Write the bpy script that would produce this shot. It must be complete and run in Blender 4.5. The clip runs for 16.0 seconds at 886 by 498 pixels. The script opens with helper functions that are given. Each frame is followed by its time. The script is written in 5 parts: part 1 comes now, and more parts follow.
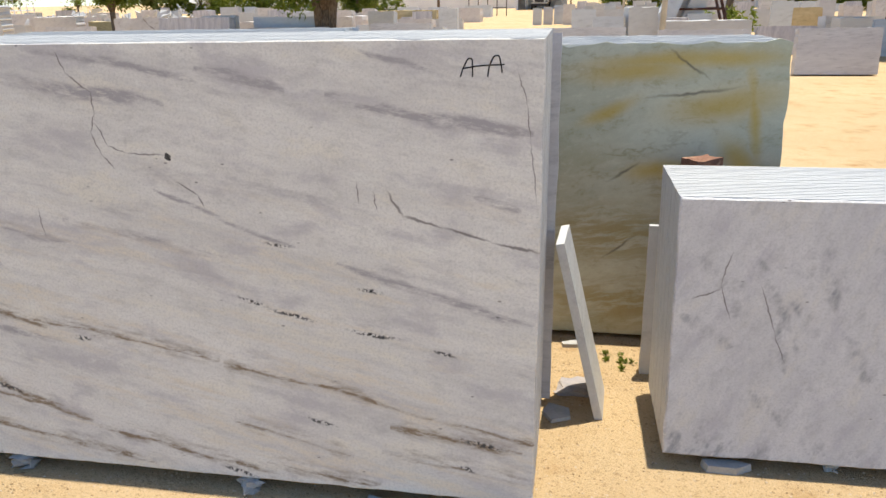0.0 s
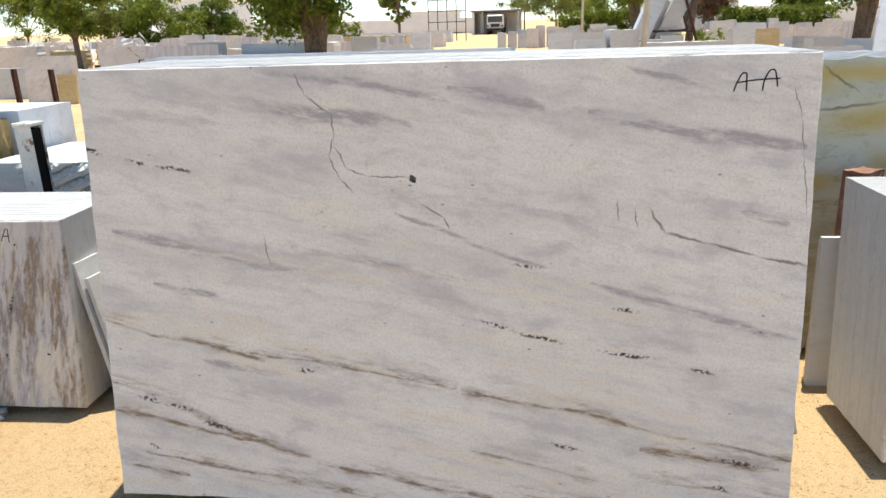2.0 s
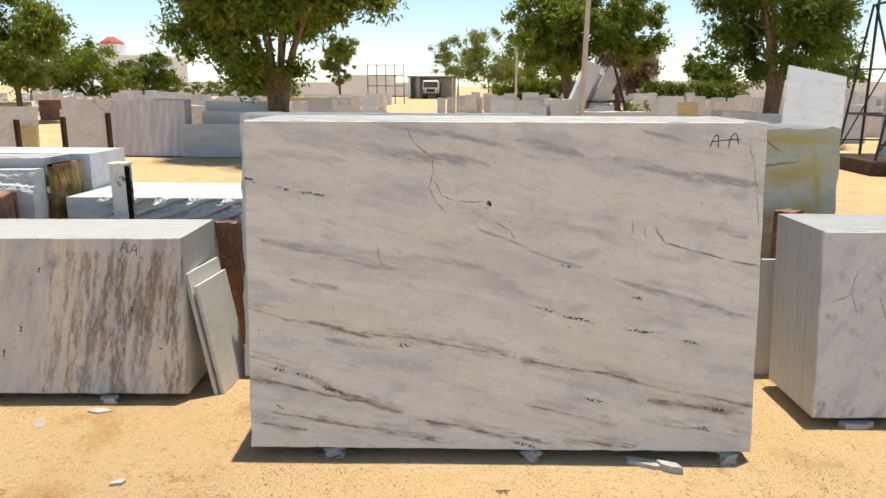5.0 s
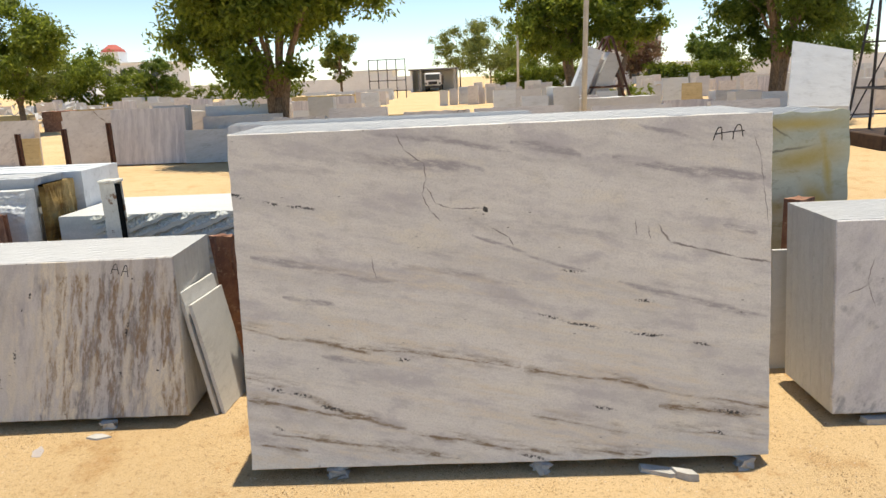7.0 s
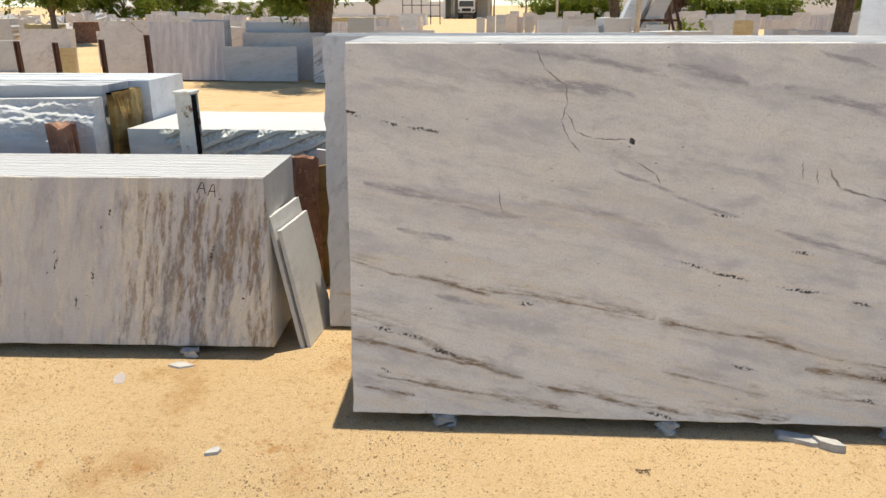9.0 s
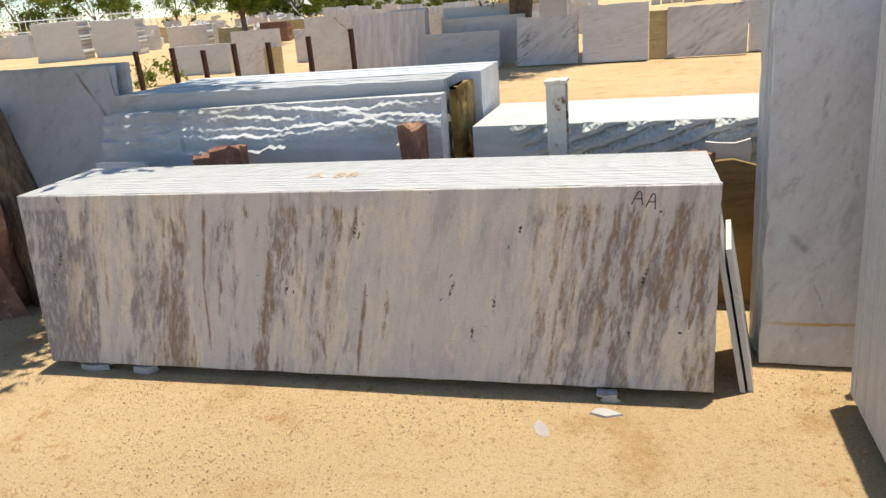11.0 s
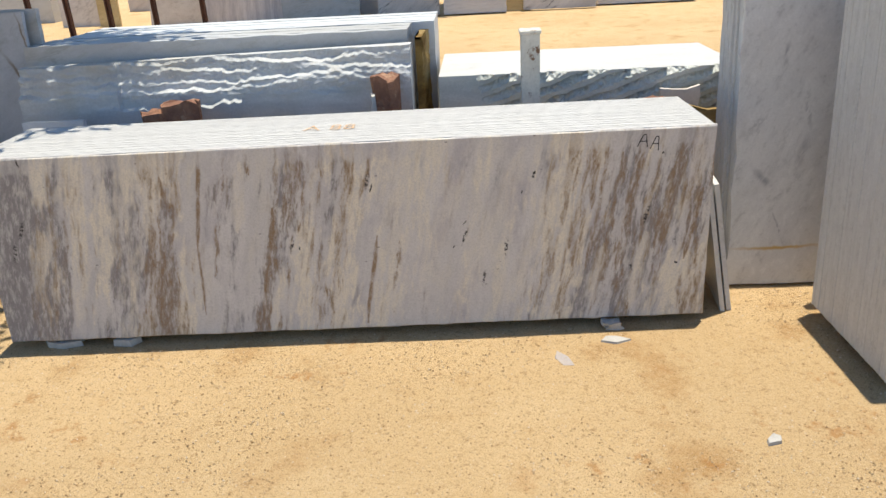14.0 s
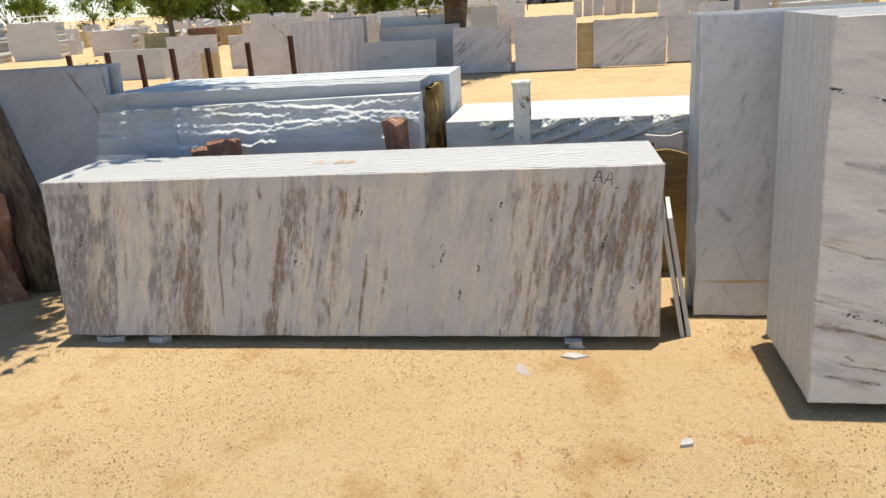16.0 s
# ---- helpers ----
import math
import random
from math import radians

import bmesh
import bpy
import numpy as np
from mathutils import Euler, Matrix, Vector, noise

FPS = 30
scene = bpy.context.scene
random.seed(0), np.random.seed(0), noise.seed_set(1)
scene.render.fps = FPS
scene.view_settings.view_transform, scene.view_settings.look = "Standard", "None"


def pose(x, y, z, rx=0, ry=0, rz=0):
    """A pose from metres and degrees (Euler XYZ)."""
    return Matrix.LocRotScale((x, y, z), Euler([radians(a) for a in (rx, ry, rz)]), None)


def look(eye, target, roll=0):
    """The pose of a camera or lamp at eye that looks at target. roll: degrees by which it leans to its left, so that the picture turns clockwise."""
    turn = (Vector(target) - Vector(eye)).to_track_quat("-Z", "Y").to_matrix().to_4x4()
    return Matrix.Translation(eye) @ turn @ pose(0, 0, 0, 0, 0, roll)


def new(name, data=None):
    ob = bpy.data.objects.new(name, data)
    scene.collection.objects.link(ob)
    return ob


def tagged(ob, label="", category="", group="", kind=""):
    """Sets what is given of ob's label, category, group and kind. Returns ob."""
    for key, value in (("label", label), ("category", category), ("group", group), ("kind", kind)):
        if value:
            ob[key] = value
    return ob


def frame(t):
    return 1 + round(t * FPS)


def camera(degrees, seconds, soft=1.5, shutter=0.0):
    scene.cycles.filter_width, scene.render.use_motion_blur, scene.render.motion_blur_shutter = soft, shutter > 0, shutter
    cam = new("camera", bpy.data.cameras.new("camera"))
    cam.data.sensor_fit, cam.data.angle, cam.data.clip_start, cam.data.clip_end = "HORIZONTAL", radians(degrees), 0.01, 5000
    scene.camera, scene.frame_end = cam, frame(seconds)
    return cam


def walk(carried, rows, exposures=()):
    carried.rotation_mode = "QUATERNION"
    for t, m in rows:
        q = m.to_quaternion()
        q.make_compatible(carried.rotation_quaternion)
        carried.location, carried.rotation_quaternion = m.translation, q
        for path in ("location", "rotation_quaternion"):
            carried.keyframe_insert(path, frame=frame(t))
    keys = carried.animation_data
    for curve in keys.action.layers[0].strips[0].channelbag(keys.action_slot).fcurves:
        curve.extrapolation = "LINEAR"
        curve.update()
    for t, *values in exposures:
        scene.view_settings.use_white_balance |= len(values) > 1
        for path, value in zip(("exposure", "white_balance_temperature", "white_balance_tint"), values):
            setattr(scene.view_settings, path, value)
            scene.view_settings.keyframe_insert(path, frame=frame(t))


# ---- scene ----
cam = camera(63.0, 16.0)
PATH = [
    (0, (0.164, 0.064, 1.72), (-0.229, 1.912, 1.064), -1.2),
    (0.5, (-0.143, -0.114, 1.76), (-0.527, 1.745, 1.13), -0.6),
    (1, (-0.333, -0.191, 1.744), (-0.701, 1.672, 1.116), -0.8),
    (1.5, (-0.607, -0.124, 1.696), (-0.951, 1.745, 1.073), -1.6),
    (2, (-0.82, -0.061, 1.718), (-1.097, 1.828, 1.12), -1.8),
    (2.5, (-1.034, -0.197, 1.73), (-1.186, 1.715, 1.165), -0.4),
    (3, (-1.208, -0.355, 1.739), (-1.246, 1.572, 1.206), 1.1),
    (3.5, (-1.206, -0.543, 1.758), (-1.27, 1.391, 1.256), 0.5),
    (3.7, (-1.184, -0.611, 1.754), (-1.281, 1.325, 1.264), 0.4),
    (5.8, (-1.384, -1.205, 1.777), (-1.45, 0.746, 1.345), -0.4),
    (6, (-1.379, -1.198, 1.786), (-1.443, 0.751, 1.345), -0.8),
    (6.5, (-1.352, -1.118, 1.782), (-1.426, 0.83, 1.335), -2.0),
    (7, (-1.262, -0.935, 1.808), (-1.377, 1.007, 1.347), -2.6),
    (7.5, (-1.225, -0.843, 1.803), (-1.366, 1.093, 1.321), -1.8),
    (8, (-1.26, -0.784, 1.772), (-1.401, 1.137, 1.235), -0.5),
    (8.5, (-1.389, -0.709, 1.768), (-1.512, 1.198, 1.179), 0.3),
    (9, (-1.744, -0.643, 1.739), (-1.914, 1.244, 1.1), -0.2),
    (9.5, (-2.073, -0.535, 1.693), (-2.418, 1.306, 0.993), -2.2),
    (10, (-2.441, -0.319, 1.723), (-2.977, 1.486, 1.048), -4.2),
    (10.2, (-2.601, -0.289, 1.724), (-3.189, 1.505, 1.062), -4.8),
    (12.3, (-3.928, 0.019, 1.714), (-4.34, 1.842, 1.002), -4.1),
    (12.5, (-4.037, -0.027, 1.72), (-4.379, 1.804, 0.992), -3.0),
    (13, (-4.172, -0.083, 1.723), (-4.356, 1.752, 0.949), -1.1),
    (13.5, (-4.036, -0.25, 1.73), (-4.191, 1.575, 0.927), -1.8),
    (14, (-3.923, -0.374, 1.774), (-4.058, 1.449, 0.963), -3.2),
    (14.5, (-3.88, -0.584, 1.744), (-4.066, 1.264, 1.003), 0.2),
    (15, (-3.798, -0.728, 1.754), (-4.103, 1.113, 1.035), 0.6),
    (15.5, (-3.539, -0.773, 1.746), (-3.904, 1.064, 1.047), -1.8),
    (16, (-3.327, -0.799, 1.765), (-3.706, 1.051, 1.106), -3.8),
]
walk(cam, [(t, look(eye, target, roll)) for t, eye, target, roll in PATH], [(0, 0.76, 6850, 7), (1, 0.84, 6800, 6), (1.5, 0.88, 6800, 6), (2, 0.92, 6850, 6), (2.5, 0.84, 7100, 7), (3.0, 0.78, 7350, 7), (3.5, 0.74, 7500, 7), (6, 0.70, 7500, 7), (10, 0.64, 7250, 7), (16, 0.64, 7150, 7)])

# ---- world, sun, exposure ----
SUN = Vector((0.05, 0.147, 1.0)).normalized()
world = bpy.data.worlds.new("sky")
scene.world = world
world.use_nodes = True
wn, wl = world.node_tree.nodes, world.node_tree.links
wn.clear()
sky = wn.new("ShaderNodeTexSky")
sky.sky_type = "NISHITA"
sky.sun_disc = False
sky.sun_elevation = math.asin(SUN.z)
sky.sun_rotation = math.atan2(SUN.x, SUN.y)
sky.air_density, sky.dust_density, sky.ozone_density = 0.7, 0.0, 2.8
wb = wn.new("ShaderNodeBackground")
wb.inputs["Strength"].default_value = 0.125
wo = wn.new("ShaderNodeOutputWorld")
wl.new(sky.outputs[0], wb.inputs[0])
wl.new(wb.outputs[0], wo.inputs[0])
sun = new("sun", bpy.data.lights.new("sun", "SUN"))
sun.data.energy, sun.data.angle, sun.data.color = 3.75, radians(0.5), (1.0, 0.95, 0.87)
sun.matrix_world = look(SUN * 50, (0, 0, 0))


# ---- materials ----
class Mat:
    """A node material under construction."""

    def __init__(self, name, rough=0.6, spec=0.3, metal=0.0):
        self.m = bpy.data.materials.new(name)
        self.m.use_nodes = True
        self.t = self.m.node_tree
        self.b = self.t.nodes["Principled BSDF"]
        self.b.inputs["Roughness"].default_value = rough
        self.b.inputs["Specular IOR Level"].default_value = spec
        self.b.inputs["Metallic"].default_value = metal

    def n(self, kind):
        return self.t.nodes.new("ShaderNode" + kind)

    def put(self, socket, value):
        if hasattr(value, "is_output"):
            self.t.links.new(value, socket)
        else:
            socket.default_value = value

    def math(self, op, a, b=0.0, clamp=False):
        k = self.n("Math")
        k.operation, k.use_clamp = op, clamp
        self.put(k.inputs[0], a)
        self.put(k.inputs[1], b)
        return k.outputs[0]

    def vmath(self, op, a, b=(0, 0, 0)):
        k = self.n("VectorMath")
        k.operation = op
        self.put(k.inputs[0], a)
        self.put(k.inputs[1], b)
        return k.outputs["Value"] if op in ("LENGTH", "DOT_PRODUCT") else k.outputs[0]

    def mapped(self, vec, loc=(0, 0, 0), rot=(0, 0, 0), scale=(1, 1, 1), kind="POINT"):
        k = self.n("Mapping")
        k.vector_type = kind
        self.put(k.inputs["Vector"], vec)
        k.inputs["Location"].default_value = loc
        k.inputs["Rotation"].default_value = [radians(a) for a in rot]
        k.inputs["Scale"].default_value = scale
        return k.outputs[0]

    def noise(self, vec, scale=5.0, detail=4.0, rough=0.55, colour=False):
        k = self.n("TexNoise")
        self.put(k.inputs["Vector"], vec)
        k.inputs["Scale"].default_value = scale
        k.inputs["Detail"].default_value = detail
        k.inputs["Roughness"].default_value = rough
        return k.outputs["Color" if colour else "Fac"]

    def voronoi(self, vec, scale, feature="F1", out="Distance"):
        k = self.n("TexVoronoi")
        k.feature = feature
        self.put(k.inputs["Vector"], vec)
        k.inputs["Scale"].default_value = scale
        return k.outputs[out]

    def ramp(self, fac, lo, hi, a=0.0, b=1.0, smooth=True):
        k = self.n("MapRange")
        k.interpolation_type = "SMOOTHSTEP" if smooth else "LINEAR"
        self.put(k.inputs["Value"], fac)
        for s, v in zip(("From Min", "From Max", "To Min", "To Max"), (lo, hi, a, b)):
            k.inputs[s].default_value = v
        return k.outputs["Result"]

    def mix(self, fac, a, b, blend="MIX"):
        k = self.n("Mix")
        k.data_type, k.blend_type = "RGBA", blend
        self.put(k.inputs["Factor"], fac)
        for s, v in ((k.inputs[6], a), (k.inputs[7], b)):
            self.put(s, v if hasattr(v, "is_output") else (*v, 1.0))
        return k.outputs[2]

    def coords(self, shift=True):
        tc = self.n("TexCoord").outputs["Object"]
        if not shift:
            return tc
        r = self.n("ObjectInfo").outputs["Random"]
        k = self.n("CombineXYZ")
        for i, f in enumerate((37.0, 19.0, 53.0)):
            self.put(k.inputs[i], self.math("MULTIPLY", r, f))
        return self.vmath("ADD", tc, k.outputs[0])

    def bump(self, height, strength=0.2, distance=0.01):
        k = self.n("Bump")
        self.put(k.inputs["Height"], height)
        k.inputs["Strength"].default_value = strength
        k.inputs["Distance"].default_value = distance
        self.put(self.b.inputs["Normal"], k.outputs[0])

    def done(self, colour):
        self.put(self.b.inputs["Base Color"], colour if hasattr(colour, "is_output") else (*colour, 1.0))
        return self.m

    def streaks(self, flat, rows, half, soft=0.3):
        """A mask of slim tapering veins, each from (u0, v0) to (u1, v1), half metres wide to either side."""
        total = None
        for row in rows:
            u0, v0, u1, v1 = row[:4]
            w = row[4] if len(row) > 4 else half
            size = math.hypot(u1 - u0, v1 - v0)
            q = self.mapped(flat, ((u0 + u1) / 2, (v0 + v1) / 2, 0), (0, 0, math.degrees(math.atan2(v1 - v0, u1 - u0))),
                            (size * 0.62 + w, w, 1), "TEXTURE")
            one = self.ramp(self.vmath("LENGTH", q), 1.0, soft)
            total = one if total is None else self.math("MAXIMUM", total, one)
        return total


def marble(name, base, second, vein, tilt, stretch=5.0, scale=2.2, layers=(), shift=True, rough=0.5, vein_amount=0.5, pits=0.5, grainy=1.0):
    """Sawn marble: cloudy bands along a direction of tilt degrees, hair veins, pits, and layers of named streaks."""
    k = Mat(name, rough, 0.25)
    tc = k.coords(shift)
    split = k.n("SeparateXYZ")
    k.put(split.inputs[0], tc)
    flat = k.n("CombineXYZ")
    k.put(flat.inputs[0], split.outputs[0])
    k.put(flat.inputs[1], split.outputs[2])
    k.put(flat.inputs[2], k.math("MULTIPLY", split.outputs[1], 1.0))
    bend = k.vmath("SUBTRACT", k.noise(flat.outputs[0], 3.0, 3.0, colour=True), (0.5, 0.5, 0.5))
    fine = k.vmath("SUBTRACT", k.noise(flat.outputs[0], 22.0, 4.0, colour=True), (0.5, 0.5, 0.5))
    grain = k.mapped(k.vmath("ADD", flat.outputs[0], k.vmath("MULTIPLY", bend, (0.10, 0.10, 0.05))), rot=(0, 0, -tilt))
    long = k.mapped(grain, scale=(1.0 / stretch, 1.0, 1.0))
    clouds = k.noise(long, scale * 2.2, 7.0, 0.62)
    col = k.mix(k.ramp(clouds, 0.36, 0.66), base, second)
    broad = k.noise(k.mapped(grain, scale=(0.5 / stretch * 2.0, 1.0, 1.0)), scale * 0.8, 3.0)
    col = k.mix(k.ramp(broad, 0.42, 0.7, 0.0, 0.45), col, vein)
    hair = k.math("ABSOLUTE", k.math("SUBTRACT", k.noise(long, scale * 3.5, 6.0, 0.6), 0.5))
    where = k.ramp(k.noise(flat.outputs[0], 1.7, 2.0), 0.5, 0.68)
    col = k.mix(k.math("MULTIPLY", k.math("MULTIPLY", k.ramp(hair, 0.035, 0.0), where), vein_amount), col, [c * 0.55 for c in vein])
    streaky = k.noise(k.mapped(grain, (3.1, 1.7, 0.4), scale=(1.6 / stretch, 1.0, 1.0)), scale * 8.0, 9.0, 0.76)
    col = k.mix(k.ramp(streaky, 0.50, 0.70, 0.0, min(1.0, 0.6 * grainy)), col, [c * 0.66 for c in vein])
    col = k.mix(k.ramp(streaky, 0.48, 0.34, 0.0, 0.5 * grainy), col, [min(0.8, c * 1.12) for c in base])
    crisp = k.noise(flat.outputs[0], 90.0, 5.0, 0.7)
    col = k.mix(k.ramp(crisp, 0.35, 0.75, 0.0, 0.3), col, [c * 0.72 for c in second])
    if layers:
        local = k.n("SeparateXYZ")
        k.put(local.inputs[0], k.n("TexCoord").outputs["Object"])
        face = k.n("CombineXYZ")
        k.put(face.inputs[0], local.outputs[0])
        k.put(face.inputs[1], local.outputs[2])
        wob = k.vmath("ADD", k.vmath("MULTIPLY", bend, (0.05, 0.05, 0)), k.vmath("MULTIPLY", fine, (0.022, 0.022, 0)))
        bent = k.vmath("ADD", face.outputs[0], wob)
        tight = k.vmath("ADD", face.outputs[0], k.vmath("MULTIPLY", fine, (0.024, 0.024, 0)))
        patchy = k.noise(k.mapped(grain, scale=(0.28, 1.9, 1.0)), 9.0, 9.0, 0.72)
        worn = k.ramp(patchy, 0.42, 0.56)
        for rows, colour, amount, half, kind, inner in layers:
            mask = k.streaks(tight if kind == "crack" else bent, rows, half, 0.3 if kind in ("crack", "spots") else 0.0)
            core = k.ramp(mask, 0.62, 0.9) if inner else None
            if kind in ("patchy", "line"):
                mask = k.math("MULTIPLY", mask, worn)
            elif kind == "spots":
                mask = k.math("MULTIPLY", mask, k.ramp(k.noise(flat.outputs[0], 75.0, 3.0), 0.44, 0.56))
            col = k.mix(k.math("MULTIPLY", mask, amount), col, colour)
            if inner:
                col = k.mix(core if kind == "line" else k.math("MULTIPLY", core, k.ramp(patchy, 0.48, 0.6)), col, inner)
    if pits:
        far_in = k.voronoi(k.mapped(flat.outputs[0], rot=(0, 0, -tilt), scale=(0.6, 1.3, 1.0)), 13.0)
        some = k.ramp(k.noise(flat.outputs[0], 4.5, 1.0), 0.56, 0.66)
        dot = k.math("MULTIPLY", k.ramp(far_in, 0.075, 0.03), some)
        col = k.mix(k.math("MULTIPLY", dot, pits), col, (0.06, 0.055, 0.05))
    k.put(k.b.inputs["Roughness"], k.ramp(crisp, 0.3, 0.7, rough - 0.1, rough + 0.12))
    k.bump(k.math("ADD", crisp, k.math("MULTIPLY", clouds, 0.6)), 0.12, 0.004)
    return k.done(col)


# veins of the tall front slab, metres along its face
TALL_GREY = [(0.644, 1.545, 0.906, 1.502, 0.018), (0.88, 1.51, 1.235, 1.441, 0.02), (1.72, 1.395, 1.962, 1.328, 0.035), (1.92, 1.34, 2.35, 1.276, 0.035),
             (1.27, 1.47, 1.55, 1.413, 0.035), (0.13, 1.417, 0.46, 1.38), (0.22, 0.815, 0.45, 0.766, 0.02), (0.38, 0.53, 0.66, 0.494, 0.022),
             (1.83, 1.525, 2.03, 1.474, 0.012), (2.2, 1.07, 2.34, 1.03, 0.02), (1.1, 1.06, 1.55, 0.89, 0.012), (1.76, 0.825, 2.36, 0.654, 0.022),
             (0.5, 1.45, 1.1, 1.36, 0.04), (0.1, 1.0, 0.7, 0.88, 0.03), (0.75, 0.95, 1.35, 0.83, 0.025)]
TALL_BROWN = [(0.01, 0.679, 0.221, 0.626), (0.2, 0.63, 0.403, 0.593, 0.013), (0.38, 0.6, 0.585, 0.541, 0.013), (0.56, 0.566, 0.906, 0.52, 0.007), (0.88, 0.523, 1.251, 0.46, 0.007),
              (1.3, 0.438, 1.505, 0.408, 0.012), (1.48, 0.412, 1.713, 0.379, 0.012), (1.68, 0.386, 1.947, 0.316, 0.013), (1.92, 0.322, 2.18, 0.27, 0.013), (2.15, 0.277, 2.392, 0.224, 0.012),
              (0.0, 0.45, 0.144, 0.405), (0.12, 0.412, 0.327, 0.335, 0.024), (0.3, 0.345, 0.487, 0.252, 0.034), (0.46, 0.262, 0.719, 0.186, 0.026), (0.0, 0.34, 0.27, 0.283, 0.016), (0.2, 0.30, 0.5, 0.235, 0.016),
              (1.93, 0.247, 2.34, 0.19, 0.03), (0.04, 0.117, 0.26, 0.085), (0.16, 0.16, 0.94, 0.035, 0.01), (0.29, 0.135, 0.81, 0.055, 0.016), (0.80, 0.15, 1.51, 0.02, 0.012), (1.34, 0.22, 1.75, 0.125, 0.011), (1.46, 0.065, 1.84, 0.01, 0.009), (1.9, 0.15, 2.38, 0.07, 0.012)]
TALL_DARK = [(0.0, 1.297, 0.05, 1.283, 0.012), (0.15, 1.255, 0.21, 1.241), (0.25, 1.237, 0.38, 1.214), (0.11, 0.393, 0.18, 0.374, 0.014), (0.21, 0.363, 0.31, 0.347, 0.014),
             (0.34, 0.305, 0.45, 0.272, 0.014), (1.26, 0.04, 1.39, 0.01, 0.012), (2.15, 0.225, 2.30, 0.198, 0.014), (1.36, 0.699, 1.47, 0.672), (1.48, 0.661, 1.64, 0.628),
             (1.76, 0.60, 1.94, 0.575), (2.06, 0.545, 2.13, 0.527), (0.70, 0.513, 0.77, 0.504), (1.6, 0.26, 1.7, 0.237), (1.8, 0.751, 1.88, 0.738), (1.48, 0.898, 1.56, 0.886, 0.01),
             (0.13, 0.209, 0.165, 0.19, 0.009), (2.15, 0.122, 2.2, 0.108)]
def polyline(points, *width):
    return [(*a, *b, *width) for a, b in zip(points, points[1:])]


TALL_CRACK = (polyline(((0.753, 1.533), (0.786, 1.463), (0.873, 1.398), (0.879, 1.329), (0.857, 1.263), (0.895, 1.186), (0.939, 1.141)))
              + polyline(((0.879, 1.296), (0.917, 1.219), (0.984, 1.197), (1.128, 1.188)), 0.004) + polyline(((1.162, 1.099), (1.241, 1.055), (1.259, 1.017)), 0.004)
              + polyline(((1.909, 1.084), (1.957, 1.005), (2.093, 0.973), (2.252, 0.929), (2.412, 0.896)), 0.0065) + polyline(((2.325, 1.46), (2.355, 1.36), (2.368, 1.255), (2.392, 1.06)), 0.003)
              + [(0.614, 0.992, 0.635, 0.89, 0.0035), (1.804, 1.112, 1.81, 1.044, 0.0035), (1.86, 1.08, 1.872, 1.02, 0.003)])
TALL_BLOT = [(1.136, 1.191, 1.142, 1.179, 0.009), (1.133, 1.184, 1.146, 1.187, 0.006), (0.0, 1.298, 0.03, 1.292, 0.005)]
# bands of the long low slab
LOW_BROWN = [(0.851, 0.79, 0.89, 0.56), (0.994, 0.87, 0.937, 0.64), (1.164, 0.89, 1.106, 0.62), (1.118, 0.64, 1.049, 0.30), (0.852, 0.37, 0.878, 0.24),
             (1.806, 0.83, 1.756, 0.64), (1.504, 0.72, 1.403, 0.40), (1.385, 0.33, 1.392, 0.04), (1.55, 0.23, 1.591, 0.05), (1.912, 0.43, 1.859, 0.06),
             (2.737, 0.77, 2.663, 0.22), (2.794, 0.83, 2.794, 0.54), (2.923, 0.77, 2.888, 0.42), (3.047, 0.55, 2.956, 0.13), (3.267, 0.6, 3.277, 0.14),
             (1.246, 0.87, 1.273, 0.77), (2.925, 0.25, 2.967, 0.02), (3.202, 0.26, 3.206, 0.03)]
LOW_CREAM = [(0.426, 0.78, 0.31, 0.44), (0.605, 0.87, 0.546, 0.62), (1.041, 0.85, 0.983, 0.50), (0.958, 0.53, 0.944, 0.13), (1.576, 0.77, 1.497, 0.58),
             (1.698, 0.33, 1.594, 0.1), (1.848, 0.67, 1.788, 0.08), (2.442, 0.77, 2.354, 0.07), (2.597, 0.65, 2.444, 0.12), (1.962, 0.77, 1.915, 0.6), (3.246, 0.84, 3.266, 0.65),
             (2.853, 0.35, 2.745, 0.01), (3.04, 0.4, 2.964, 0.04), (0.725, 0.47, 0.551, 0.13), (0.274, 0.85, 0.175, 0.57), (1.229, 0.82, 1.182, 0.53), (0.45, 0.4, 0.33, 0.05)]
LOW_DARK = [(1.80, 0.77, 1.78, 0.68, 0.012), (2.53, 0.72, 2.53, 0.70, 0.008), (0.24, 0.89, 0.245, 0.86, 0.008), (1.43, 0.47, 1.41, 0.40, 0.012), (2.23, 0.47, 2.2, 0.40), (2.41, 0.42, 2.4, 0.34),
            (0.2, 0.6, 0.17, 0.52, 0.012), (2.97, 0.27, 2.98, 0.24, 0.01), (0.14, 0.5, 0.12, 0.4, 0.014), (2.3, 0.26, 2.29, 0.2), (3.05, 0.55, 3.02, 0.45)]

LOW_BLOT = [(2.535, 0.724, 2.533, 0.717, 0.005), (2.478, 0.64, 2.474, 0.632, 0.003), (0.243, 0.88, 0.24, 0.868, 0.004), (3.095, 0.782, 3.1, 0.785, 0.004), (3.18, 0.27, 3.185, 0.267, 0.006), (1.81, 0.70, 1.80, 0.67, 0.004),
            (1.455, 0.42, 1.45, 0.412, 0.004), (2.17, 0.395, 2.16, 0.385, 0.003), (2.22, 0.51, 2.21, 0.495, 0.003)]
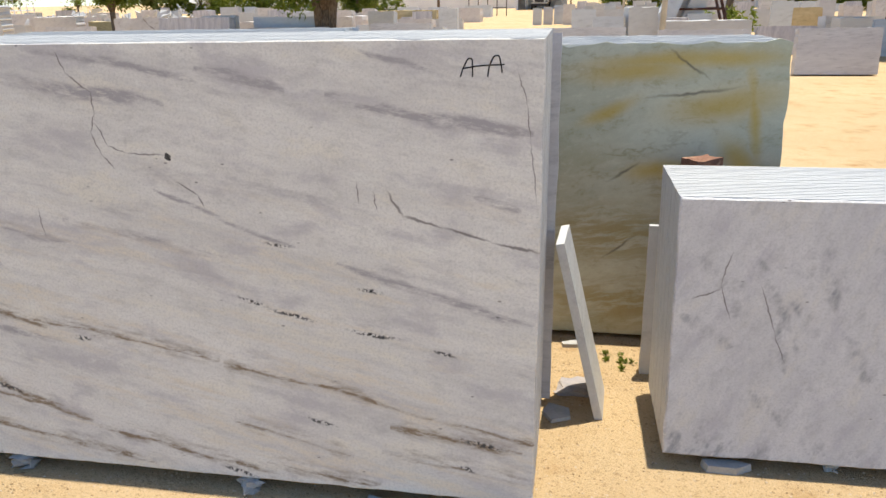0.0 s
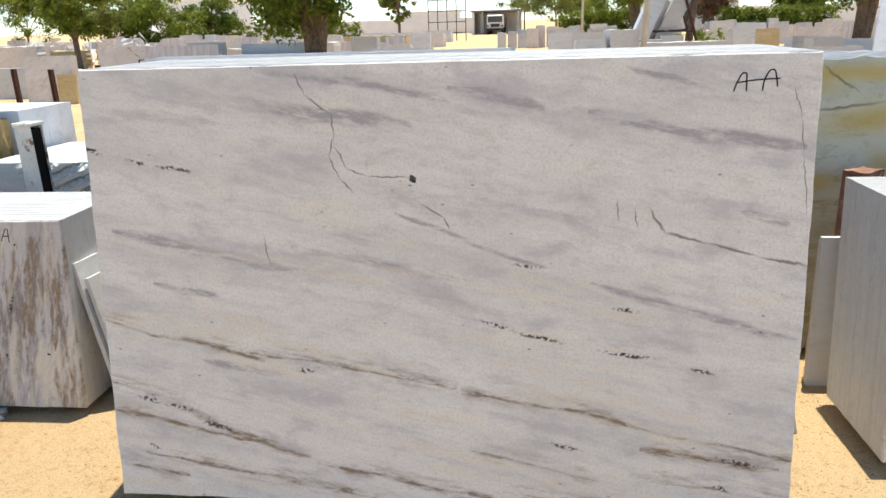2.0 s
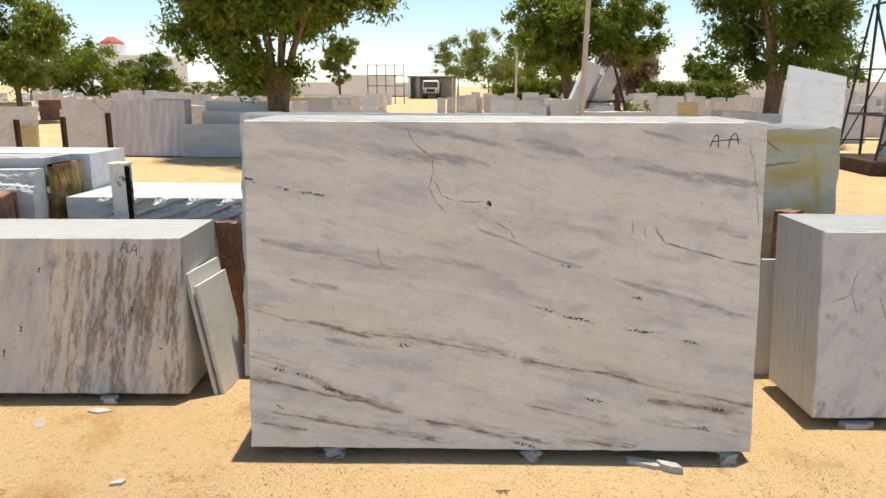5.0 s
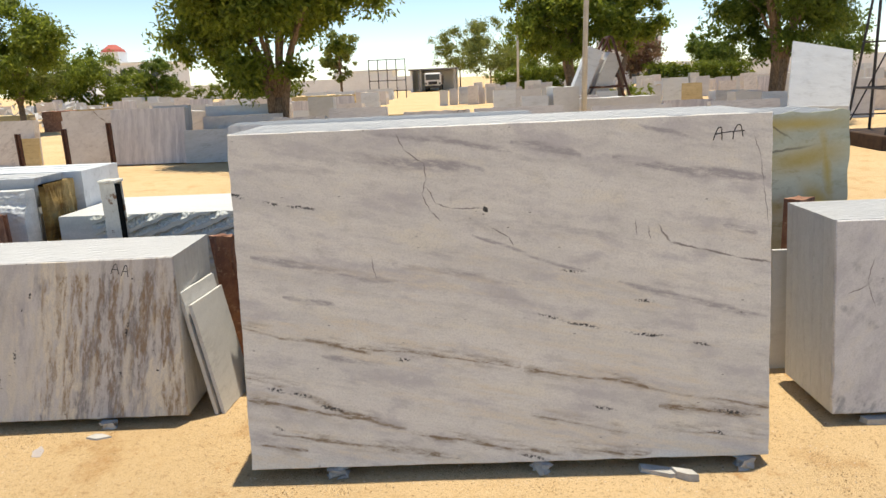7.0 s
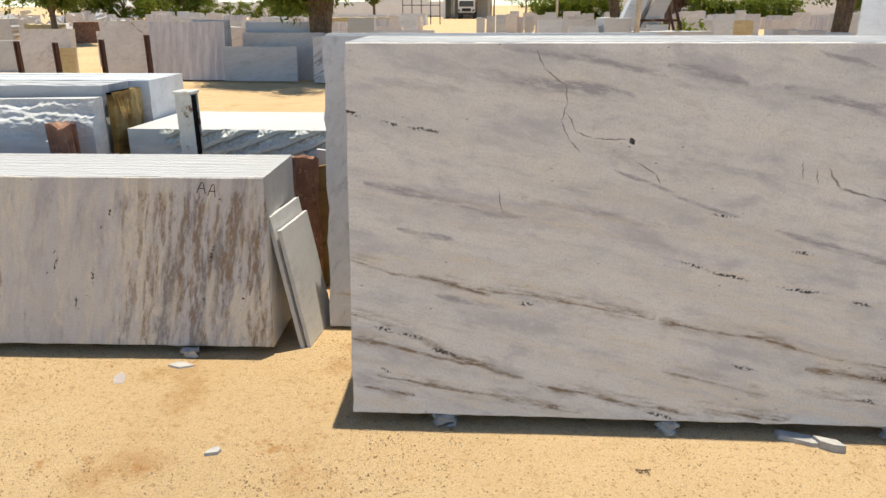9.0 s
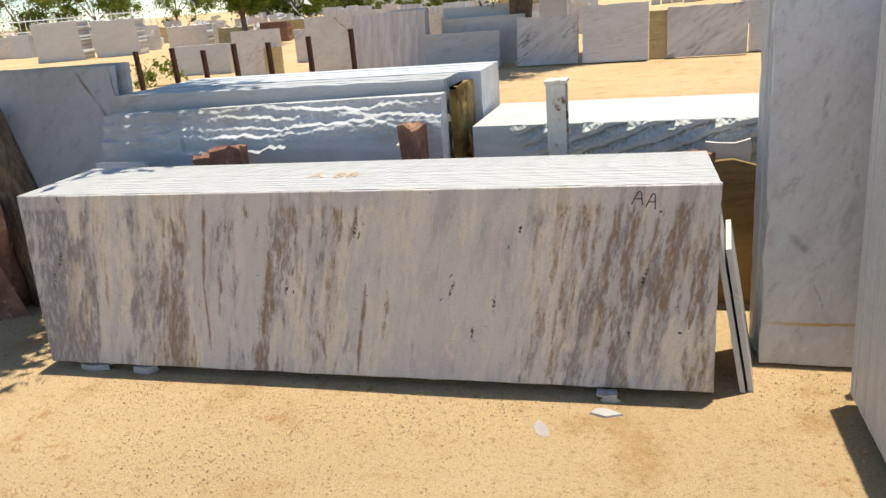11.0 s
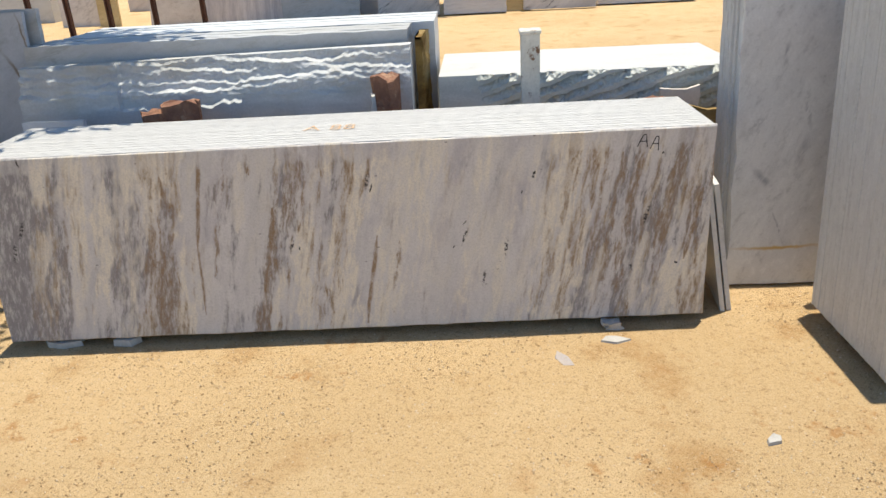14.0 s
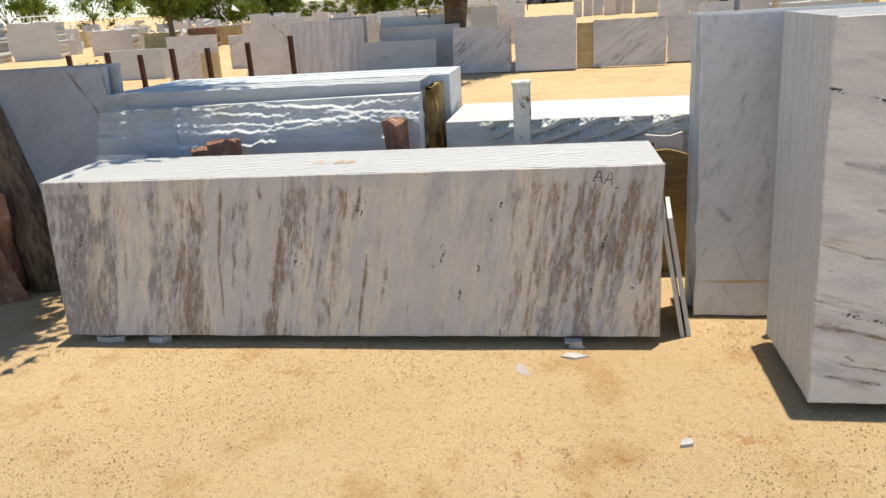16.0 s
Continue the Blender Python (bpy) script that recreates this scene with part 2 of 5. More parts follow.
# how much of each colour the long slab shows along its length: place in metres, brown, cream, grey
LOW_AT = (0, 0.05, 0.22, 0.30, 0.40, 0.48, 0.54, 0.58, 0.70, 0.74, 0.86, 0.91, 0.97, 1.0, 1.26, 1.30, 1.36, 1.5, 1.66, 1.72, 1.80, 2.5, 2.58, 2.70, 2.8, 3.0, 3.15, 3.25, 3.33)
LOW_BROWNS = (0.1, 0.1, 0.12, 0.22, 0.12, 0.3, 0.35, 0.1, 0.12, 0.66, 0.72, 0.25, 0.5, 0.03, 0.03, 0.62, 0.45, 0.5, 0.42, 0.3, 0.02, 0.02, 0.28, 0.52, 0.42, 0.45, 0.4, 0.35, 0.5)
LOW_CREAMS = (0.1, 0.1, 0.2, 0.6, 0.35, 0.7, 0.62, 0.2, 0.2, 0.5, 0.55, 0.92, 0.75, 0.12, 0.15, 0.3, 0.62, 0.58, 0.42, 0.48, 0.16, 0.2, 0.65, 0.5, 0.35, 0.42, 0.3, 0.65, 0.8)
LOW_GREYS = (0.7, 0.85, 0.88, 0.42, 0.48, 0.2, 0.2, 0.5, 0.48, 0.5, 0.5, 0.05, 0.1, 0.2, 0.2, 0.6, 0.35, 0.4, 0.4, 0.22, 0.03, 0.03, 0.22, 0.4, 0.55, 0.55, 0.55, 0.4, 0.2)


def hero_marble(name, base, second, brown, cream, grey, dark, tilt, stretch, spots, cracks, fibre=1.0, blots=()):
    """Marble whose broad veins come as three masks of the mesh (brown, cream, grey); grain, pits, dashes and cracks are added here."""
    k = Mat(name, 0.5, 0.25)
    split = k.n("SeparateXYZ")
    k.put(split.inputs[0], k.n("TexCoord").outputs["Object"])
    flat = k.n("CombineXYZ")
    k.put(flat.inputs[0], split.outputs[0])
    k.put(flat.inputs[1], split.outputs[2])
    p = flat.outputs[0]
    att = k.n("Attribute")
    att.attribute_name = "veins"
    veins = k.n("SeparateColor")
    k.put(veins.inputs[0], att.outputs["Color"])
    bend = k.vmath("SUBTRACT", k.noise(p, 3.0, 3.0, colour=True), (0.5, 0.5, 0.5))
    fine = k.vmath("SUBTRACT", k.noise(p, 24.0, 4.0, colour=True), (0.5, 0.5, 0.5))
    grain = k.mapped(k.vmath("ADD", p, k.vmath("MULTIPLY", bend, (0.05, 0.05, 0))), rot=(0, 0, -tilt))
    long = k.mapped(grain, scale=(1.0 / stretch, 1.0, 1.0))
    col = k.mix(k.ramp(k.noise(long, 5.0, 8.0, 0.66), 0.36, 0.64), base, second)
    thin = k.noise(long, 30.0, 7.0, 0.75)
    col = k.mix(k.ramp(thin, 0.50, 0.70, 0.0, 0.4 * fibre), col, [c * 0.68 for c in second])
    col = k.mix(k.ramp(thin, 0.46, 0.32, 0.0, 0.3 * fibre), col, [min(0.8, c * 1.1) for c in base])
    mottle = k.noise(k.mapped(grain, (1.3, 2.1, 0), scale=(0.6, 1.0, 1.0)), 14.0, 9.0, 0.78)
    cool, warm = (second[0] * 0.80, second[1] * 0.79, second[2] * 0.85), (min(0.82, base[0] * 1.02), base[1] * 0.99, base[2] * 0.90)
    drift = k.noise(k.mapped(grain, (5.3, 0.4, 0), scale=(0.4, 1.0, 1.0)), 6.0, 7.0, 0.68)
    col = k.mix(k.ramp(drift, 0.49, 0.66, 0.0, 0.85), col, cool)
    col = k.mix(k.ramp(drift, 0.48, 0.34, 0.0, 0.6), col, warm)
    col = k.mix(k.ramp(mottle, 0.50, 0.68, 0.0, 0.6 * fibre), col, [c * 0.74 for c in second])
    col = k.mix(k.ramp(mottle, 0.46, 0.34, 0.0, 0.4), col, [min(0.82, c * 1.08) for c in base])
    crumb = k.noise(p, 110.0, 4.0, 0.8)
    rag = k.ramp(k.noise(k.mapped(grain, scale=(0.3, 1.0, 1.0)), 45.0, 6.0, 0.78), 0.36, 0.64, 0.15, 1.7, False)
    col = k.mix(k.math("MULTIPLY", veins.outputs[2], rag, True), col, grey)
    col = k.mix(k.math("MULTIPLY", veins.outputs[1], rag, True), col, cream)
    col = k.mix(k.math("MULTIPLY", veins.outputs[0], rag, True), col, brown)
    tight = k.vmath("ADD", p, k.vmath("MULTIPLY", fine, (0.022, 0.022, 0)))
    if cracks:
        col = k.mix(k.math("MULTIPLY", k.streaks(tight, cracks, 0.0042, 0.3), 0.85), col, (0.15, 0.125, 0.12))
    if blots:
        near = k.vmath("ADD", p, k.vmath("MULTIPLY", k.vmath("SUBTRACT", k.noise(p, 60.0, 3.0, colour=True), (0.5, 0.5, 0.5)), (0.016, 0.016, 0)))
        col = k.mix(k.streaks(near, blots, 0.01, 0.8), col, (0.02, 0.02, 0.02))
    crumbs = k.ramp(k.noise(p, 75.0, 3.0), 0.44, 0.56)
    col = k.mix(k.math("MULTIPLY", k.streaks(tight, spots, 0.011, 0.3), crumbs), col, dark)
    pit = k.voronoi(k.mapped(p, rot=(0, 0, -tilt), scale=(0.55, 1.3, 1.0)), 17.0)
    some = k.ramp(k.noise(p, 4.5, 1.0), 0.47, 0.57)
    col = k.mix(k.math("MULTIPLY", k.math("MULTIPLY", k.ramp(pit, 0.085, 0.03), some), 0.75), col, (0.07, 0.06, 0.055))
    col = k.mix(k.ramp(crumb, 0.42, 0.70, 0.0, 0.42), col, [c * 0.6 for c in second])
    k.put(k.b.inputs["Roughness"], k.ramp(crumb, 0.3, 0.7, 0.42, 0.62))
    k.bump(k.math("ADD", crumb, thin), 0.1, 0.004)
    return k.done(col)


M_TALL = hero_marble("tall_slab_marble", (0.785, 0.76, 0.715), (0.66, 0.64, 0.61), (0.235, 0.17, 0.11), (0.74, 0.675, 0.57), (0.38, 0.355, 0.37), (0.02, 0.02, 0.025), -11, 7.0, TALL_DARK, TALL_CRACK, 0.85, TALL_BLOT)
M_LOW = hero_marble("low_slab_marble", (0.60, 0.575, 0.56), (0.53, 0.51, 0.50), (0.255, 0.17, 0.10), (0.70, 0.64, 0.535), (0.235, 0.22, 0.225), (0.03, 0.028, 0.028), 80, 6.0, LOW_DARK, (), 0.6, LOW_BLOT)
GREY_SMUDGE = [(0.10, 0.80, 0.19, 0.62), (0.22, 0.70, 0.20, 0.55), (0.30, 0.75, 0.45, 0.45), (0.36, 0.55, 0.40, 0.35), (0.05, 0.55, 0.2, 0.45), (0.5, 0.85, 0.56, 0.6), (0.62, 0.5, 0.72, 0.32),
               (0.68, 0.83, 0.75, 0.7), (0.75, 0.4, 0.85, 0.25), (0.9, 0.7, 0.96, 0.5, 0.05), (0.25, 0.3, 0.4, 0.15), (1.05, 0.8, 1.1, 0.55, 0.03), (0.42, 0.62, 0.52, 0.5)]
RIGHT_SPOT = [(0.78, 0.60, 0.80, 0.56, 0.012), (0.86, 0.27, 0.9, 0.25, 0.016)]
RIGHT_CRACK = [(0.19, 0.80, 0.16, 0.68), (0.16, 0.68, 0.20, 0.55), (0.06, 0.62, 0.16, 0.66), (0.30, 0.68, 0.36, 0.50), (0.36, 0.5, 0.40, 0.40)]
M_RIGHT = hero_marble("right_stack_marble", (0.68, 0.665, 0.665), (0.61, 0.60, 0.605), (0.30, 0.29, 0.30), (0.70, 0.68, 0.66), (0.30, 0.30, 0.32), (0.04, 0.04, 0.045), 62, 1.8, RIGHT_SPOT, RIGHT_CRACK)
GOLD_WARM = [(0.75, 1.36, 1.75, 1.43, 0.07), (1.62, 1.42, 1.7, 0.85, 0.05), (0.8, 1.33, 1.4, 1.36, 0.09), (1.2, 1.40, 1.8, 1.40, 0.07), (1.3, 1.15, 1.75, 1.22, 0.13), (1.55, 1.0, 1.7, 0.8, 0.10), (1.1, 0.85, 1.35, 0.88, 0.08), (0.85, 1.1, 1.1, 1.2, 0.06)]
GOLD_BROWN = [(0.7, 0.55, 1.4, 0.5, 0.25), (0.7, 0.2, 1.5, 0.15, 0.22), (1.2, 0.75, 1.35, 0.78, 0.05)]
GOLD_DARK = [(1.15, 1.21, 1.6, 1.27, 0.012), (0.98, 0.40, 1.15, 0.53, 0.01), (1.25, 1.45, 1.45, 1.3, 0.01), (1.0, 0.8, 1.15, 0.9, 0.012)]
M_GOLD = marble("golden_onyx_marble", (0.60, 0.60, 0.47), (0.46, 0.47, 0.35), (0.46, 0.38, 0.17), 8, 2.5, 1.8,
                ((GOLD_BROWN, (0.36, 0.28, 0.12), 0.85, 0.1, "patchy", None), (GOLD_WARM, (0.52, 0.36, 0.07), 0.8, 0.1, "plain", None), (GOLD_DARK, (0.12, 0.10, 0.07), 0.8, 0.012, "plain", None)), False, 0.3, 0.5, 0.3)
BAND = [(0.0, 0.195, 0.5, 0.20, 0.014)]
S2_SMUDGE = [(0.3, 1.0, 0.36, 0.8, 0.02), (0.22, 1.2, 0.2, 1.1, 0.014), (0.1, 0.6, 0.2, 0.5), (0.35, 0.75, 0.3, 0.6), (0.2, 0.4, 0.28, 0.2, 0.008)]
M_BANDED = marble("banded_grey_marble", (0.68, 0.675, 0.66), (0.60, 0.595, 0.585), (0.52, 0.515, 0.51), 60, 3.0, 2.5,
                  ((BAND, (0.50, 0.30, 0.06), 0.9, 0.02, "plain", None), (S2_SMUDGE, (0.28, 0.28, 0.30), 0.8, 0.03, "patchy", None)), False, 0.5, 0.5, 0.2)
M_WHITE = marble("white_marble", (0.60, 0.60, 0.59), (0.56, 0.56, 0.55), (0.52, 0.515, 0.51), 15, 4.0, 2.0, (), True, 0.5, 0.3, 0.1, 0.6)
M_BLUE = marble("blue_grey_marble", (0.50, 0.515, 0.53), (0.43, 0.45, 0.47), (0.47, 0.45, 0.40), 14, 5.0, 2.0, (), True, 0.5, 0.5, 0.1)
M_PINK = marble("pinkish_marble", (0.70, 0.66, 0.62), (0.65, 0.60, 0.57), (0.55, 0.49, 0.45), 30, 4.0, 1.5, (), True, 0.55, 0.5, 0.1)
M_STRIPE = marble("striped_grey_marble", (0.66, 0.635, 0.64), (0.42, 0.405, 0.44), (0.57, 0.54, 0.54), 86, 12.0, 4.0, (), True, 0.5, 0.4, 0.0)
M_LAYER = marble("layered_grey_marble", (0.63, 0.62, 0.62), (0.56, 0.55, 0.56), (0.50, 0.49, 0.51), 3, 9.0, 3.0, (), True, 0.5, 0.4, 0.0)
M_DIAG = marble("diagonal_veined_marble", (0.62, 0.60, 0.59), (0.48, 0.465, 0.47), (0.24, 0.235, 0.25), 38, 7.0, 1.6, (), True, 0.5, 1.0, 0.0)
M_OCHRE = marble("ochre_marble", (0.62, 0.50, 0.28), (0.54, 0.42, 0.22), (0.42, 0.30, 0.14), 4, 5.0, 2.0, (), True, 0.6, 0.5, 0.1)
M_PALE = marble("pale_bluish_marble", (0.66, 0.69, 0.71), (0.61, 0.64, 0.67), (0.56, 0.58, 0.60), 5, 5.0, 0.8, (), True, 0.45, 0.3, 0.0)
CRACK_ROWS = polyline(((0.80, 1.38), (0.93, 1.22), (1.12, 1.08), (1.22, 0.92)), 0.022)
M_CRACKED = marble("cracked_pinkish_marble", (0.70, 0.66, 0.62), (0.63, 0.585, 0.55), (0.55, 0.48, 0.42), 20, 2.5, 1.5, ((CRACK_ROWS, (0.20, 0.13, 0.08), 0.9, 0.02, "plain", None),), False, 0.55, 0.5, 0.1)
M_BROWN = marble("brown_banded_marble", (0.36, 0.25, 0.10), (0.25, 0.165, 0.065), (0.15, 0.10, 0.05), 4, 6.0, 2.6, (), True, 0.55, 0.6, 0.0)
VEIN_W = [(0.66, 1.45, 0.80, 1.24, 0.018), (0.80, 1.24, 0.95, 0.98, 0.02), (0.93, 1.46, 0.965, 1.2, 0.012)]
M_VEINED = marble("brown_veined_blue_marble", (0.50, 0.52, 0.55), (0.44, 0.46, 0.50), (0.40, 0.40, 0.40), 35, 3.0, 1.6,
                  ((VEIN_W, (0.20, 0.14, 0.08), 0.9, 0.02, "plain", None),), False, 0.5, 0.5, 0.0)


def broken_marble(name, pale, dark, stain, tilt, amount):
    """Split, unsawn stone: pale crystals on the ledges, darker hollows, rust stains."""
    k = Mat(name, 0.75, 0.2)
    tc = k.coords(False)
    p = k.mapped(tc, rot=(0, tilt, 0), scale=(0.35, 1, 1.6))
    col = k.mix(k.ramp(k.noise(p, 6.0, 7.0, 0.65), 0.35, 0.65), pale, dark)
    col = k.mix(k.ramp(k.noise(tc, 2.2, 4.0), 0.5, 0.68, 0.0, amount), col, stain)
    tiny = k.noise(tc, 70.0, 4.0, 0.7)
    k.bump(tiny, 0.5, 0.01)
    return k.done(k.mix(k.ramp(tiny, 0.3, 0.7, 0.0, 0.25), col, [c * 0.6 for c in dark]))


M_SPLIT = broken_marble("split_blue_marble", (0.66, 0.675, 0.68), (0.50, 0.525, 0.54), (0.46, 0.43, 0.36), 0, 0.5)
M_RUST = broken_marble("rust_stained_marble", (0.34, 0.22, 0.07), (0.15, 0.085, 0.025), (0.48, 0.36, 0.17), 90, 0.8)
M_RIDGED = broken_marble("ridged_green_marble", (0.68, 0.70, 0.67), (0.54, 0.57, 0.55), (0.45, 0.40, 0.24), -20, 0.35)


def soil():
    """Dry yellow sandy soil with grit, trodden patches and reddish stains."""
    k = Mat("sandy_soil", 0.92, 0.1)
    tc = k.coords(False)
    big = k.noise(tc, 0.35, 5.0, 0.55)
    mid = k.noise(tc, 2.6, 6.0, 0.6)
    grit = k.noise(tc, 85.0, 5.0, 0.8)
    specks = k.voronoi(tc, 60.0)
    clods = k.noise(tc, 28.0, 6.0, 0.8)
    col = k.mix(k.ramp(big, 0.35, 0.68), (0.66, 0.475, 0.27), (0.58, 0.41, 0.225))
    col = k.mix(k.ramp(mid, 0.50, 0.75, 0.0, 0.7), col, (0.42, 0.235, 0.09))
    col = k.mix(k.ramp(k.noise(tc, 1.1, 4.0), 0.52, 0.75, 0.0, 0.55), col, (0.66, 0.49, 0.29))
    col = k.mix(k.ramp(grit, 0.44, 0.34, 0.0, 0.75), col, (0.20, 0.115, 0.05))
    col = k.mix(k.ramp(grit, 0.57, 0.68, 0.0, 0.75), col, (0.68, 0.56, 0.40))
    col = k.mix(k.math("MULTIPLY", k.ramp(specks, 0.16, 0.08), k.ramp(k.noise(tc, 9.0, 2.0), 0.5, 0.6)), col, (0.72, 0.62, 0.48))
    col = k.mix(k.ramp(clods, 0.46, 0.34, 0.0, 0.6), col, (0.27, 0.155, 0.065))
    col = k.mix(k.ramp(clods, 0.56, 0.68, 0.0, 0.5), col, (0.66, 0.50, 0.31))
    sandy = k.noise(tc, 230.0, 3.0, 0.7)
    col = k.mix(k.ramp(sandy, 0.42, 0.30, 0.0, 0.7), col, (0.16, 0.10, 0.05))
    col = k.mix(k.ramp(sandy, 0.58, 0.7, 0.0, 0.6), col, (0.70, 0.58, 0.42))
    stains = k.math("MULTIPLY", k.ramp(k.noise(tc, 4.5, 6.0, 0.7), 0.56, 0.66), k.ramp(k.noise(tc, 0.9, 2.0), 0.48, 0.6))
    col = k.mix(k.math("MULTIPLY", stains, 0.7), col, (0.42, 0.21, 0.075))
    k.bump(k.math("ADD", k.math("MULTIPLY", grit, 0.8), k.math("MULTIPLY", mid, 1.2)), 0.8, 0.025)
    return k.done(col)


def plain(name, a, b, scale=6.0, rough=0.6, metal=0.0, spec=0.3, bump=0.15, stain=None, lean=0.0, stretch=1.0):
    """Two-tone surface with grain at two scales and optional stains."""
    k = Mat(name, rough, spec, metal)
    tc = k.coords(True)
    p = k.mapped(tc, rot=(0, lean, 0), scale=(stretch, stretch, 1.0))
    n1, n2 = k.noise(p, scale, 5.0, 0.6), k.noise(p, scale * 9, 3.0, 0.6)
    col = k.mix(k.ramp(n1, 0.35, 0.65), a, b)
    col = k.mix(k.ramp(n2, 0.4, 0.75, 0.0, 0.3), col, [c * 0.6 for c in b])
    if stain:
        col = k.mix(k.ramp(k.noise(tc, scale * 1.7, 6.0, 0.7), 0.56, 0.64), col, stain)
    k.bump(k.math("ADD", n1, n2), bump, 0.01)
    return k.done(col)


def leaf_material(name, a, b, c):
    k = Mat(name, 0.5, 0.3)
    r = k.n("NewGeometry").outputs["Random Per Island"]
    col = k.mix(k.ramp(r, 0.0, 0.55), a, b)
    col = k.mix(k.ramp(r, 0.8, 1.0), col, c)
    k.put(k.b.inputs["Base Color"], col)
    tr = k.n("BsdfTranslucent")
    k.put(tr.inputs[0], k.mix(0.5, col, [x * 1.8 for x in c]))
    mx = k.n("MixShader")
    mx.inputs[0].default_value = 0.42
    k.put(mx.inputs[1], k.b.outputs[0])
    k.put(mx.inputs[2], tr.outputs[0])
    k.put(k.t.nodes["Material Output"].inputs[0], mx.outputs[0])
    return k.m


M_SOIL = soil()
M_RED = plain("red_sandstone", (0.34, 0.18, 0.115), (0.22, 0.11, 0.075), 9.0, 0.85, bump=0.8, stain=(0.44, 0.27, 0.18))
M_BARK = plain("bark", (0.29, 0.20, 0.13), (0.13, 0.088, 0.055), 9.0, 0.9, bump=0.9, stretch=4.0)
M_POST = plain("chipped_white_paint", (0.70, 0.69, 0.63), (0.60, 0.59, 0.53), 8.0, 0.5, stain=(0.20, 0.11, 0.06))
# near-black that stands in for the shade inside the open post
M_BLACK = plain("hollow_shade_black", (0.008, 0.008, 0.008), (0.012, 0.011, 0.01), 8.0, 0.9, spec=0.05)
M_IRON = plain("rusty_brown_iron", (0.11, 0.05, 0.035), (0.06, 0.03, 0.025), 10.0, 0.6, 0.2)
M_STEEL = plain("black_painted_steel", (0.03, 0.03, 0.035), (0.05, 0.045, 0.045), 9.0, 0.5, 0.3)
M_RUSTY = plain("rusted_base_plate", (0.09, 0.055, 0.035), (0.05, 0.032, 0.025), 5.0, 0.8, 0.1)
M_INK = plain("black_marker", (0.015, 0.015, 0.018), (0.02, 0.02, 0.022), 20.0, 0.6)
M_ORANGE = plain("orange_crayon", (0.66, 0.42, 0.24), (0.62, 0.46, 0.32), 40.0, 0.8)
M_CONCRETE = plain("grey_concrete", (0.50, 0.49, 0.47), (0.42, 0.41, 0.39), 3.0, 0.85)
M_SHARD = plain("dusty_marble_shard", (0.48, 0.47, 0.45), (0.38, 0.365, 0.34), 14.0, 0.7, bump=0.4)
M_PAPER = plain("white_scrap", (0.78, 0.77, 0.75), (0.68, 0.67, 0.66), 12.0, 0.7)
M_SCRAP = plain("grey_blue_scrap", (0.36, 0.33, 0.33), (0.42, 0.36, 0.31), 12.0, 0.7)
M_WALL = plain("whitewashed_wall", (0.82, 0.82, 0.82), (0.77, 0.77, 0.77), 0.8, 0.8)
M_TILE = plain("red_roof_tiles", (0.50, 0.12, 0.09), (0.42, 0.10, 0.08), 2.0, 0.7)
M_GLASS = plain("dark_window", (0.05, 0.06, 0.07), (0.08, 0.09, 0.10), 1.0, 0.15)
M_CAB = plain("white_truck_paint", (0.70, 0.70, 0.70), (0.62, 0.62, 0.62), 2.0, 0.4)
M_TYRE = plain("tyre_rubber", (0.03, 0.03, 0.03), (0.04, 0.04, 0.04), 9.0, 0.8)
M_SHEET = plain("grey_sheet_roof", (0.22, 0.21, 0.22), (0.16, 0.15, 0.16), 3.0, 0.6)
M_TWIG = plain("dry_twig", (0.16, 0.10, 0.06), (0.10, 0.06, 0.04), 30.0, 0.9)
def grit_material():
    k = Mat("grit_stones", 0.9, 0.15)
    r = k.n("NewGeometry").outputs["Random Per Island"]
    col = k.mix(k.ramp(r, 0.0, 0.4), (0.26, 0.165, 0.085), (0.50, 0.35, 0.19))
    col = k.mix(k.ramp(r, 0.55, 1.0), col, (0.74, 0.62, 0.46))
    return k.done(k.mix(k.ramp(k.noise(k.coords(False), 150.0), 0.4, 0.7, 0.0, 0.4), col, (0.35, 0.22, 0.11)))


M_PEBBLE = grit_material()
M_LEAF = leaf_material("green_leaves", (0.048, 0.078, 0.009), (0.115, 0.155, 0.016), (0.25, 0.29, 0.045))
M_LEAF_D = leaf_material("deep_green_leaves", (0.036, 0.066, 0.009), (0.082, 0.125, 0.016), (0.17, 0.215, 0.036))
M_LEAF_Y = leaf_material("olive_leaves", (0.10, 0.125, 0.028), (0.16, 0.19, 0.042), (0.26, 0.27, 0.08))
M_LEAF_R = leaf_material("reddish_blossom_leaves", (0.20, 0.10, 0.075), (0.26, 0.14, 0.10), (0.16, 0.15, 0.06))


# ---- building blocks ----
def mesh_from(name, verts, faces, smooth=False):
    me = bpy.data.meshes.new(name)
    me.from_pydata([tuple(v) for v in verts], [], faces)
    me.validate()
    me.update()
    if smooth:
        me.polygons.foreach_set("use_smooth", [True] * len(me.polygons))
    return me


def part(name, me, material, parent=None, label=""):
    """Link a mesh as one object, under a thing where one is given."""
    ob = new(name, me)
    if material:
        me.materials.append(material)
    if parent:
        ob.parent = parent
    return tagged(ob, label) if label else ob


